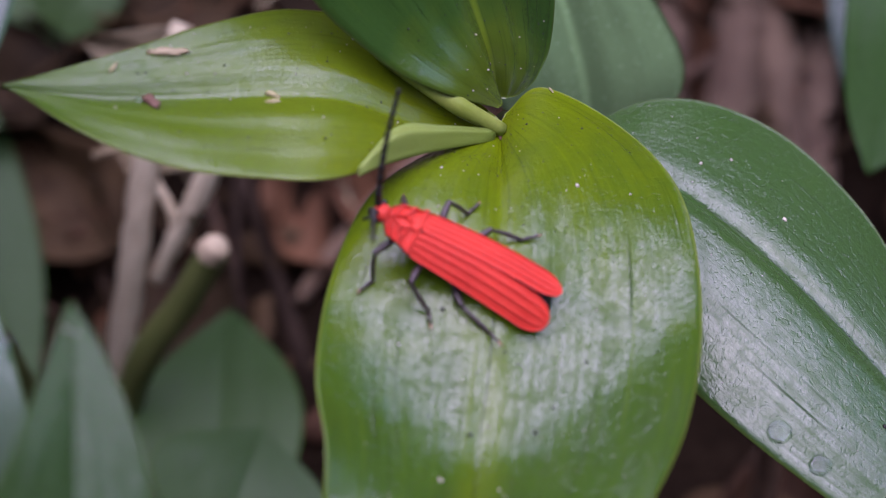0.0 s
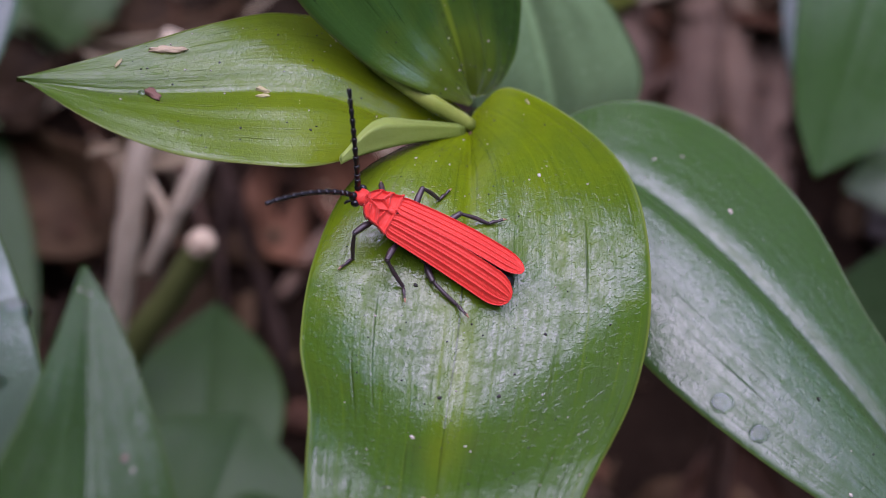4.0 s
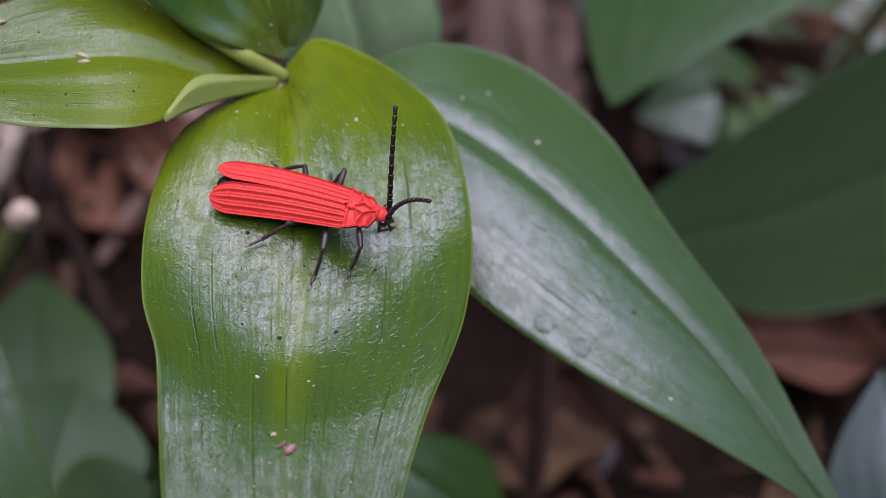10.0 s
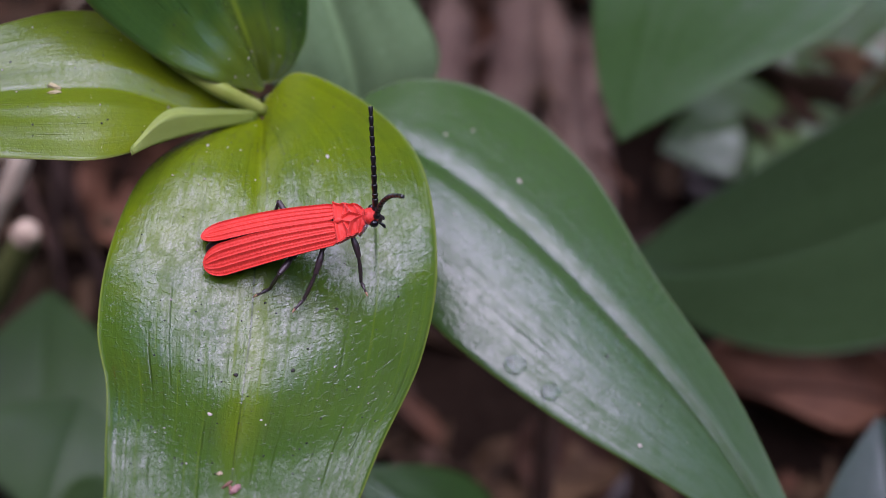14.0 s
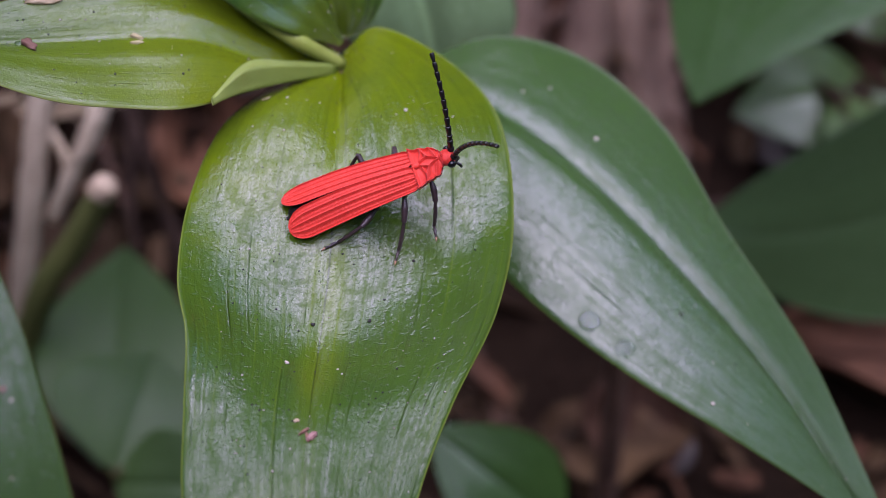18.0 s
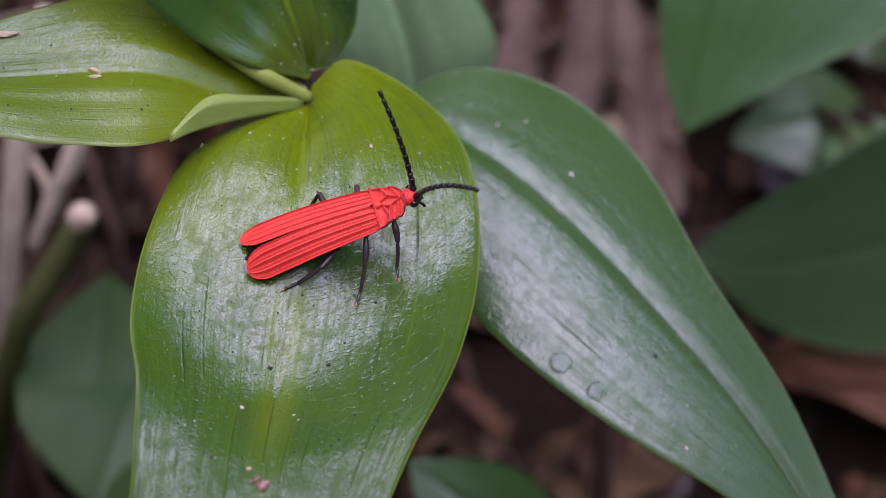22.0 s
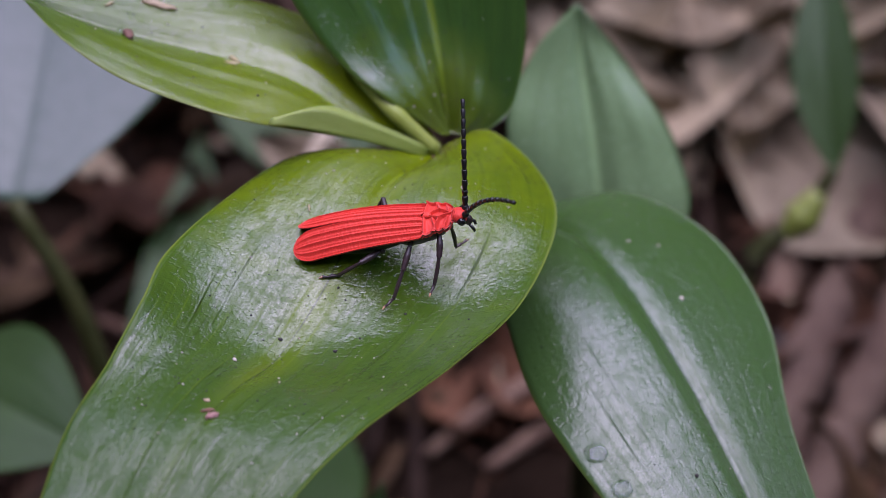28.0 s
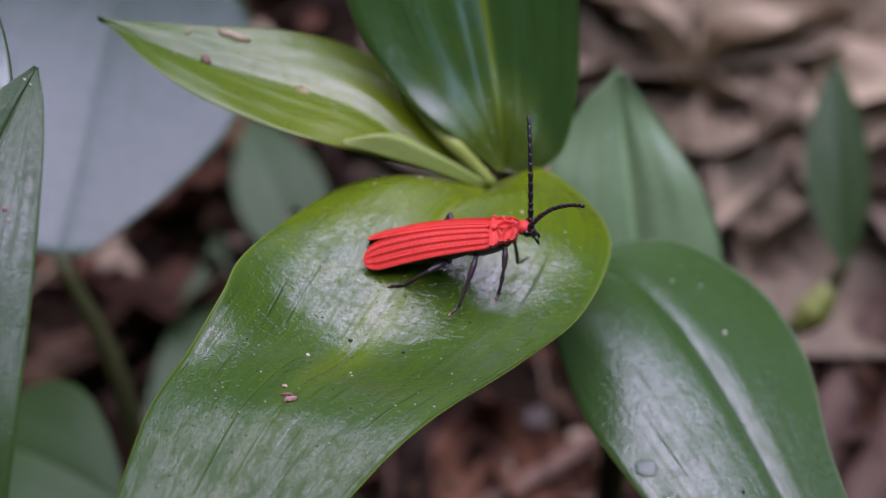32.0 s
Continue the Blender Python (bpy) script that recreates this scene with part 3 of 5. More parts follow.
def build_other_plants():
    # erect leaves near the camera
    herb("two erect deep green pointed leaves of a low herb", "plant", [(ERECT, "erect green pointed leaf"), (ERECT_SIDE, "green leaf with painted grey sheen and round water marks")],
         [(-2.6, -6.8, -0.5), (-2.8, -6.0, -4.0), (-2.9, -5.5, GROUND - 0.4)], LEAF_NEAR, LEAF_NEAR_LIT)
    # hanging leaf and broad dark leaf beyond the right-hand one
    hang = dict(left=[(4.5, 9.5, 0.5), (3.75, 7.2, -1.4), (3.5, 5.6, -3.0), (3.55, 4.7, -4.1), (3.84, 4.13, -4.76)],
                rib=[(5.6, 9.5, 0.5), (4.8, 7.1, -1.4), (4.3, 5.6, -2.9), (4.0, 4.65, -4.1), (3.85, 4.13, -4.77)],
                right=[(8.0, 9.3, 0.5), (7.9, 7.0, -1.8), (6.9, 5.3, -3.4), (5.1, 4.55, -4.2), (3.87, 4.13, -4.77)])
    dark = dict(left=[(11.5, 7.2, -3.6), (9.0, 6.6, -5.2), (6.8, 5.9, -6.4), (5.2, 5.2, -7.1), (4.2, 4.6, -7.5)],
                rib=[(12.0, 6.6, -6.2), (9.5, 6.0, -7.2), (7.2, 5.3, -8.0), (5.4, 4.8, -8.1), (4.2, 4.5, -7.6)],
                right=[(12.0, 5.6, -8.9), (9.5, 5.0, -9.4), (7.2, 4.5, -9.6), (5.4, 4.4, -9.0), (4.2, 4.45, -7.6)])
    herb("dark green herb with a hanging leaf in the shade", "plant", [(hang, "hanging green pointed leaf, out of focus"), (dark, "broad dark green ribbed leaf")],
         [(8.0, 9.4, 0.5), (9.5, 9.6, -4.0), (9.8, 9.6, -9.6)], LEAF_DULL, LEAF_SHADE)
    herb("low herb with a pale bluish leaf behind a hanging leaf", "plant",
         [(ray_leaf((4.35, 10.6, -6.2), (4.3, 6.9, -7.2), 1.2, (0.1, -0.6, 0.75), 0.1, 0.05), "pale bluish-green leaf, out of focus")],
         [(4.35, 10.6, -6.2), (4.5, 10.9, -7.5), (4.6, 11.0, -8.7)], LEAF_BLUE)
    # blurred leaves on the far side
    herb("low herb with a large pale glossy leaf on a bent stalk", "plant",
         [(ray_leaf((-6.5, 1.5, -3.2), (-9.4, 8.2, -1.6), 4.2, (0.25, -0.45, 0.85), 0.1, 0.05), "large pale bluish leaf, out of focus")],
         [(-6.5, 1.5, -3.2), (-5.6, 1.5, -5.6), (-5.0, 1.6, GROUND - 0.3)], LEAF_BLUE)
    herb("low herb with a dull leaf lying on the bank", "plant",
         [(ray_leaf((-7.0, 4.2, -10.5), (-9.5, 10.2, -8.2), 1.6, (0.2, -0.6, 0.7), 0.1), "dull green leaf lying on the litter")],
         [(-6.9, 4.1, -10.5), (-6.6, 4.0, -11.2), (-6.5, 4.0, -12.0)], LEAF_FAR)
    herb("low herb with small green leaves in the litter", "plant",
         [(ray_leaf((-3.4, 0.6, -8.0), (-3.1, 2.3, -7.8), 2.3, (0.1, -0.9, 0.5), 0.1, 0.08), ""),
          (ray_leaf((-3.5, 0.8, -8.3), (-3.9, 4.5, -8.3), 2.1, (0.1, -0.9, 0.5), 0.1, 0.08), ""),
          (ray_leaf((-3.4, 0.5, -8.2), (-1.7, 0.2, -7.7), 1.4, (0.1, -0.5, 0.85), 0.1, 0.05), "")],
         [(-3.4, 0.6, -8.0), (-3.3, 0.8, -10.2), (-3.2, 0.9, GROUND - 0.4)], LEAF_FAR)
    herb("low herb with one erect green leaf under the larger plant", "plant",
         [(ray_leaf((-1.45, -0.9, -8.9), (-1.3, 0.8, -5.3), 1.15, (0.1, -0.75, 0.6), 0.15, 0.04), "erect green pointed leaf, out of focus")],
         [(-1.45, -0.9, -8.9), (-1.5, -0.8, -10.4), (-1.6, -0.6, GROUND - 0.3)], LEAF_NEAR)
    herb("low herb with one narrow green leaf", "plant",
         [(ray_leaf((-7.5, 0.7, -5.7), (-4.8, 0.1, -5.5), 2.0, (0.2, -0.5, 0.8), 0.12, 0.08), "")],
         [(-7.5, 0.7, -5.7), (-7.4, 1.0, -9.0), (-7.3, 1.2, GROUND - 0.3)], LEAF_FAR)
    herb("low herb with two dull green leaves under a pale one", "plant",
         [(ray_leaf((-7.4, 9.6, -8.2), (-9.6, 11.6, -6.6), 1.6, (0.3, -0.6, 0.75), 0.1, 0.08), ""),
          (ray_leaf((-7.4, 9.4, -8.3), (-6.2, 11.2, -7.2), 1.3, (0.1, -0.6, 0.75), 0.1, 0.08), "")],
         [(-7.4, 9.6, -8.2), (-7.3, 9.4, -8.8), (-7.3, 9.3, -9.6)], LEAF_FAR)
    herb("small sprout with a rounded green leaf", "plant",
         [(ray_leaf((2.3, 0.1, -8.3), (0.6, 0.7, -7.0), 1.5, (0.1, -0.6, 0.75), 0.1, 0.1), "")],
         [(2.3, 0.1, -8.3), (2.4, 0.3, -10.4), (2.4, 0.4, GROUND - 0.3)], LEAF_DULL)
    herb("sprout with one bluish-green leaf", "plant",
         [(ray_leaf((6.9, -2.1, -6.0), (6.6, 0.1, -5.0), 1.7, (-0.45, -0.75, 0.45), 0.15, 0.05), "bluish-green leaf")],
         [(6.9, -2.1, -6.0), (7.0, -1.6, -9.0), (6.8, -1.3, GROUND - 0.3)], LEAF_BLUE)
    near_blade = dict(left=[(5.45, -4.1, 1.1), (5.10, -3.4, 1.9), (5.06, -2.5, 2.9), (5.1, -1.6, 3.8)],
                      rib=[(5.5, -4.15, 1.1), (5.6, -3.4, 1.8), (5.55, -2.5, 2.8), (5.12, -1.6, 3.8)],
                      right=[(5.55, -4.1, 1.1), (6.2, -3.3, 1.9), (6.0, -2.4, 2.9), (5.14, -1.6, 3.8)])
    herb("tall herb with a pale upright leaf", "plant", [(near_blade, "pale green upright leaf")],
         [(5.5, -4.12, 1.1), (6.6, -4.4, -1.0), (7.0, -4.6, -5.0), (7.0, -4.6, GROUND - 0.3)], LEAF_SAGE)
    herb("bushy sprout with small bright green leaves", "plant",
         [(ray_leaf((7.0, 8.6, -9.0), (6.9, 5.6, -9.2), 1.6, (0.1, -0.6, 0.75), 0.1, 0.1), ""),
          (ray_leaf((7.1, 8.8, -8.9), (5.6, 10.9, -7.9), 1.7, (0.1, -0.6, 0.75), 0.1, 0.1), ""),
          (ray_leaf((7.1, 8.8, -8.9), (9.4, 10.6, -8.0), 1.8, (0.1, -0.6, 0.75), 0.1, 0.1), ""),
          (ray_leaf((7.1, 8.6, -8.9), (9.2, 7.6, -8.7), 1.5, (0.1, -0.6, 0.75), 0.1, 0.1), ""),
          (ray_leaf((7.0, 8.6, -8.9), (4.9, 7.8, -8.8), 1.6, (0.1, -0.6, 0.75), 0.1, 0.1), "")],
         [(7.0, 8.6, -8.8), (7.1, 8.6, -9.3), (7.1, 8.7, -10.0)], LEAF_SOFT)
    herb("slender seedling with one upright oval leaf", "plant",
         [(ray_leaf((1.75, 9.0, -5.25), (0.8, 11.0, -3.0), 0.95, (-0.1, -0.7, 0.6), 0.15, 0.06), "upright dark green oval leaf")],
         [(1.75, 9.0, -5.25), (1.45, 8.7, -6.0), (0.8, 8.3, -6.9), (0.6, 8.2, -9.9)], LEAF_FAR, node=[(1.62, 8.85, -5.6), (1.45, 8.7, -5.98), (1.28, 8.58, -6.25)])
    ob = rod("green_stalk", [(9.5, 9.2, -6.0), (8.42, 8.4, -7.5), (7.04, 7.4, -9.0), (6.5, 7.1, -10.5)], [0.13, 0.14, 0.16, 0.18], STALK, None, "", 10)
    tagged(ob, "thin green plant stalk leaning from the litter", "stalk")


def dead_leaf(name, material, length, width, seed):
    """A curled, crinkled dead leaf lying flat around the origin."""
    rng = np.random.default_rng(seed)
    rows, cols = 18, 13
    u, s = np.linspace(0, 1, rows)[:, None], np.linspace(-1, 1, cols)[None]
    w = width / 2 * (np.sin(np.pi * u**0.8) ** 0.7 + 0.02) * (1 + 0.12 * np.sin(9 * u + rng.uniform(0, 6)))
    x, y = (u - 0.5) * length + 0 * s, s * w
    z = rng.uniform(0.1, 0.35) * width * s**2 + rng.uniform(-0.12, 0.2) * length * (u - 0.5) ** 2 * 2
    for k in range(5):
        z = z + 0.03 * width * np.sin(rng.uniform(4, 16) * u + rng.uniform(2, 8) * s + rng.uniform(0, 6))
    top = np.stack([x, y, z + 0 * x], -1).reshape(-1, 3)
    n = rows * cols
    verts = np.concatenate([top, top - (0, 0, 0.03)])
    faces = [grid_faces(rows, cols), grid_faces(rows, cols, n, True)]
    for a in (0, cols - 1):
        i = np.arange(rows - 1) * cols + a
        faces.append(np.stack([i, i + cols, i + cols + n, i + n], -1))
    verts[:, 2] -= verts[:, 2].min()
    ob = link(name, verts, np.concatenate(faces), material)
    # its midrib, running out into the stalk
    line = verts[:n].reshape(rows, cols, 3)[:, cols // 2][[0, 4, 8, 12, 15]] + (0, 0, 0.02)
    out = line[0] + (line[0] - line[1]) * 0.9
    rod("midrib", [out, *line], [0.045, 0.05, 0.045, 0.04, 0.03, 0.015], material, ob, "", 6, 0.05, seed, 3)
    return ob


def build_sticks():
    twig = thing("forked_twig", "pale dry forked twig standing in the litter", "twig")
    rod("branch", [(-4.0, 4.9, -3.6), (-4.36, 4.1, -4.7), (-4.67, 3.5, -6.1), (-5.03, 3.05, -7.8), (-5.4, 2.9, -9.2), (-6.0, 2.5, GROUND - 0.2)], [0.13, 0.16, 0.17, 0.16, 0.16, 0.18], BARK, twig, "", 12, 0.16, 3, 9)
    rod("side_branch", [(-3.4, 4.7, -3.9), (-3.70, 3.95, -5.0), (-4.08, 3.7, -5.75), (-4.45, 3.5, -6.5)], [0.15, 0.15, 0.12, 0.10], BARK, twig, "", 10, 0.16, 4, 9)
    rod("side_branch", [(-4.42, 3.95, -5.0), (-4.2, 3.8, -5.5), (-4.15, 3.7, -5.9)], [0.07, 0.06, 0.05], BARK, twig, "", 8, 0.16, 5, 6)
    # dry curled leaves caught in the fork
    for k, (x, y, z, rx, ry, rz) in enumerate([(-3.75, 4.75, -4.9, 62, 8, 25), (-4.25, 5.1, -4.4, 58, -10, 160)]):
        ob = dead_leaf("dry_leaf", LITTER_PALE, 2.1, 0.95 - 0.1 * k, 91 + k)
        tagged(ob, "pale pinkish-beige curled dry leaf caught on a twig", "dead leaf", "leaves caught on the twig")
        ob.matrix_basis = pose(x * CM, y * CM, z * CM, rx, ry, 0) @ pose(0, 0, 0, 0, 0, rz)
    ob = rod("dead_twig", [(3.0, 2.6, -6.6), (3.05, 2.5, -8.8), (3.0, 2.4, GROUND - 0.3)], [0.14, 0.16, 0.18], TWIG, None, "", 9, 0.1, 8)
    tagged(ob, "thin brown dead twig standing in the litter", "twig")
    for k, pts in enumerate(([(-1.2, 8.9, -8.7), (-1.9, 7.9, -9.2), (-2.9, 6.8, -9.75), (-3.4, 6.2, -10.2)], [(-0.6, 7.6, -9.4), (-1.5, 7.3, -9.6), (-2.4, 6.2, -10.1)])):
        ob = rod("dead_stick", pts, [0.13, 0.17, 0.15, 0.1], ROTTEN, None, "", 10, 0.1, 15 + k)
        tagged(ob, "pinkish-grey dead stick lying on the bank", "stick", "dead sticks")
    bark = thing("bark_piece", "reddish-brown rotten bark lying on the bank", "bark")
    for k, (x, w, top) in enumerate([(1.0, 0.55, 0.0), (1.75, 0.75, 0.25), (2.6, 0.7, 0.3), (3.4, 0.6, 0.15), (4.1, 0.5, 0.0)]):
        pts = [(x + 0.2 * math.sin(k * 2 + y), y, ground_height(x, y) + top + 0.12 * math.sin(1.7 * y + k)) for y in (6.3 + 0.4 * (k % 2), 8.2, 10.0, 11.8, 13.6 - 0.5 * (k % 3))]
        rod("ridge", pts, [0.5 * w, 0.62 * w, 0.6 * w, 0.62 * w, 0.4 * w], ROTTEN, bark, "", 12, 0.16, 30 + k, 8)
    cut = thing("cut_stalk", "green plant stalk cut off, pale pith on its end", "stalk")
    rod("stalk", [(-3.47, 2.92, -5.2), (-3.95, 2.8, -6.1), (-4.75, 2.6, -7.6), (-6.2, 2.4, GROUND - 0.2)], [0.17, 0.19, 0.2, 0.22], CUT_STALK, cut, "", 12, 0.04, 5)
    rod("pith", [(-3.44, 2.90, -5.10), (-3.53, 2.91, -5.27)], [0.15, 0.185], CUT, cut, "pale pinkish cut end", 12, 0.05, 6)


def build_litter():
    rng = random.Random(12)
    kinds = [("dead_leaf", LITTER_BROWN, "curled brown dead leaf on the soil"), ("dead_leaf", LITTER_PALE, "pale greyish dead leaf on the soil"),
             ("dead_leaf", LITTER_RED, "dark reddish dead leaf on the soil")]
    models = []
    for k in range(9):
        name, material, label = kinds[k % 3]
        ob = dead_leaf(name, material, rng.uniform(2.0, 4.2), rng.uniform(1.0, 2.0), 50 + k)
        tagged(ob, label, "dead leaf", "leaf litter")
        models.append(ob)
    big = [dead_leaf("dead_leaf", LITTER_PALE, 4.6 + 0.5 * k, 2.4 + 0.3 * k, 80 + k) for k in range(3)]
    for n in range(26):
        x, y = -5.8 + 2.1 * (n % 5) + rng.uniform(-0.6, 0.6), 12.6 + 1.5 * (n // 5) + rng.uniform(-0.5, 0.5)
        m = pose(x * CM, y * CM, (ground_height(x, y) + rng.uniform(0.2, 0.9)) * CM, rng.uniform(-12, 40), rng.uniform(-28, 28), 0) @ pose(0, 0, 0, 0, 0, rng.uniform(0, 360))
        if n < 3:
            tagged(big[n], "large pale pinkish-grey dead leaf on the soil", "dead leaf", "leaf litter")
            big[n].matrix_basis = m
        else:
            copy_thing(big[n % 3], m)
    used = set()
    for n in range(262):
        x, y = rng.uniform(-17, 15), rng.uniform(-4, 30)
        pale = y > 12 and x > -5.5 and rng.random() < 0.72
        k = rng.choice([1, 4, 7] if pale else [0, 2, 3, 5, 6, 8])
        m = pose(x * CM, y * CM, (ground_height(x, y) + rng.uniform(0.0, 0.5)) * CM, rng.uniform(-22, 22) + (20 if 2 < y < 22 else 0), rng.uniform(-22, 22), 0) @ pose(0, 0, 0, 0, 0, rng.uniform(0, 360))
        if k in used:
            copy_thing(models[k], m)
        else:
            models[k].matrix_basis = m
            used.add(k)
    for n in range(130):
        x, y, a = rng.uniform(-14, 13), rng.uniform(-1, 26), rng.uniform(0, 6.28)
        length, z = rng.uniform(2, 7), ground_height(x, y) + rng.uniform(0.15, 0.6)
        dx, dy = 0.5 * length * math.cos(a), 0.5 * length * math.sin(a)
        pts = [(x - dx, y - dy, ground_height(x, y - dy) + 0.1), (x + rng.uniform(-0.3, 0.3), y + rng.uniform(-0.3, 0.3), z + 0.1), (x + dx, y + dy, ground_height(x, y + dy) + rng.uniform(0.1, 0.6))]
        ob = rod("dead_twig", pts, [rng.uniform(0.07, 0.16), 0.1, 0.05], TWIG, None, "", 7, 0.1, n, 4)
        tagged(ob, "thin dead twig lying in the leaf litter", "twig", "litter twigs")
    for n in range(26):
        x, y = rng.uniform(-12, 13), rng.uniform(3, 24)
        bm = bmesh.new()
        bmesh.ops.create_icosphere(bm, subdivisions=3, radius=1)
        sx, sy, sz = rng.uniform(0.3, 0.6), rng.uniform(0.3, 0.5), rng.uniform(0.18, 0.32)
        for vert in bm.verts:
            c = vert.co.copy()
            k = 1 + 0.22 * noise.noise(c * 1.7 + Vector((n, 0, 0)))
            vert.co = Vector((c.x * sx, c.y * sy, c.z * sz)) * k * CM
        me = bpy.data.meshes.new("pebble")
        bm.to_mesh(me)
        bm.free()
        me.materials.append(STONE)
        me.polygons.foreach_set("use_smooth", [True] * len(me.polygons))
        ob = tagged(new("pebble", me), "rough greyish pebble half sunk in soil", "pebble", "pebbles")
        ob.matrix_basis = pose(x * CM, y * CM, (ground_height(x, y) + 0.1) * CM, 0, 0, rng.uniform(0, 360))


def build_fragments():
    """Broken bits of leaf and fibre between the larger leaves."""
    rng = np.random.default_rng(31)
    for material, label, count in ((LITTER_BROWN, "brown leaf crumbs and fibres covering the soil", 700), (LITTER_RED, "reddish leaf crumbs and fibres covering the soil", 600),
                                   (LITTER_PALE, "pale leaf crumbs and fibres covering the soil", 260)):
        verts, faces = [], []
        for n in range(count):
            x, y = rng.uniform(-13, 12), rng.uniform(8 if material is LITTER_PALE else -3, 24)
            long, wide = (rng.uniform(0.8, 2.2), rng.uniform(0.04, 0.10)) if rng.random() < 0.5 else (rng.uniform(0.3, 1.1), rng.uniform(0.2, 0.6))
            a, tilt, roll = rng.uniform(0, 6.28), rng.uniform(-0.5, 0.6), rng.uniform(-0.7, 0.7)
            d = np.array([np.cos(a), np.sin(a), tilt])
            w = np.array([-np.sin(a), np.cos(a), roll])
            c = np.array([x, y, ground_height(x, y) + rng.uniform(0.1, 0.55)])
            start = len(verts)
            for u in (-0.5, 0.0, 0.5):
                for side in (-0.5, 0.5):
                    p = c + d * u * long + w * side * wide * (1.0 if u == 0 else 0.6) + (0, 0, rng.uniform(-0.06, 0.06) + (0.1 * long if u == 0 else 0))
                    verts += [p, p - (0, 0, 0.03)]
            for k in (start, start + 4):
                faces += [(k, k + 2, k + 6, k + 4), (k + 1, k + 5, k + 7, k + 3), (k, k + 4, k + 5, k + 1), (k + 2, k + 3, k + 7, k + 6)]
        tagged(link("litter_crumbs", verts, faces, material), label, "leaf litter", kind="stuff")


build_ground()
build_backdrop()
build_main_plant()
build_other_plants()
build_sticks()
build_litter()
build_fragments()


# ---- the beetle: x ahead, z up, origin in the middle of its back ----
def red_material():
    m, ns, ls, p = mat("red_wing_case")
    tc = ns.new("ShaderNodeTexCoord")
    n1 = node(ns, "ShaderNodeTexNoise", Scale=350.0, Detail=5.0, Roughness=0.6)
    squeeze = ns.new("ShaderNodeMapping")
    squeeze.inputs["Scale"].default_value = (2.2, 1.0, 1.0)
    cells = node(ns, "ShaderNodeTexVoronoi", Scale=2300.0)
    ls.new(tc.outputs["Object"], n1.inputs["Vector"])
    ls.new(tc.outputs["Object"], squeeze.inputs["Vector"])
    ls.new(squeeze.outputs[0], cells.inputs["Vector"])
    c = ramp(ns, ls, n1.outputs[0], [(0.3, (0.45, 0.012, 0.007)), (0.7, (0.58, 0.026, 0.014))])
    c = mix(ns, ls, maths(ns, ls, "MULTIPLY", cells.outputs[0], 0.30), c, (0.56, 0.070, 0.040))
    ls.new(c, p.inputs["Base Color"])
    p.inputs["Roughness"].default_value = 0.55
    p.inputs["Specular IOR Level"].default_value = 0.3
    p.inputs["Sheen Weight"].default_value = 0.15
    bump = node(ns, "ShaderNodeBump", Strength=0.3, Distance=0.00012)
    ls.new(cells.outputs[0], bump.inputs["Height"])
    ls.new(bump.outputs[0], p.inputs["Normal"])
    return m


RED = red_material()
BLACK = plain_material("black_horn", (0.004, 0.003, 0.004), (0.012, 0.009, 0.010), 900, 0.42, 0.00004)
LEG = plain_material("dark_brown_leg", (0.014, 0.008, 0.009), (0.070, 0.042, 0.044), 500, 0.40, 0.00004)
TIP = plain_material("pale_claw", (0.30, 0.16, 0.08), (0.40, 0.22, 0.12), 900, 0.5, 0.00003)
EYE = plain_material("black_eye", (0.004, 0.004, 0.005), (0.012, 0.011, 0.012), 900, 0.12, 0.00002)


def blob(name, centre, size, material, parent, label="", turn=0.0, sub=3):
    """A rounded lump with slightly uneven skin."""
    bm = bmesh.new()
    bmesh.ops.create_icosphere(bm, subdivisions=sub, radius=1)
    for vert in bm.verts:
        k = 1 + 0.05 * noise.noise(vert.co * 2.3 + Vector((len(name), 0, 0)))
        vert.co = Vector((vert.co.x * size[0], vert.co.y * size[1], vert.co.z * size[2])) * k
    bmesh.ops.rotate(bm, matrix=Matrix.Rotation(radians(turn), 3, "Y"), verts=bm.verts)
    for vert in bm.verts:
        vert.co = (vert.co + Vector(centre)) * CM
    me = bpy.data.meshes.new(name)
    bm.to_mesh(me)
    bm.free()
    me.materials.append(material)
    me.polygons.foreach_set("use_smooth", [True] * len(me.polygons))
    ob = new(name, me)
    ob.parent = parent
    if label:
        tagged(ob, label)
    return ob


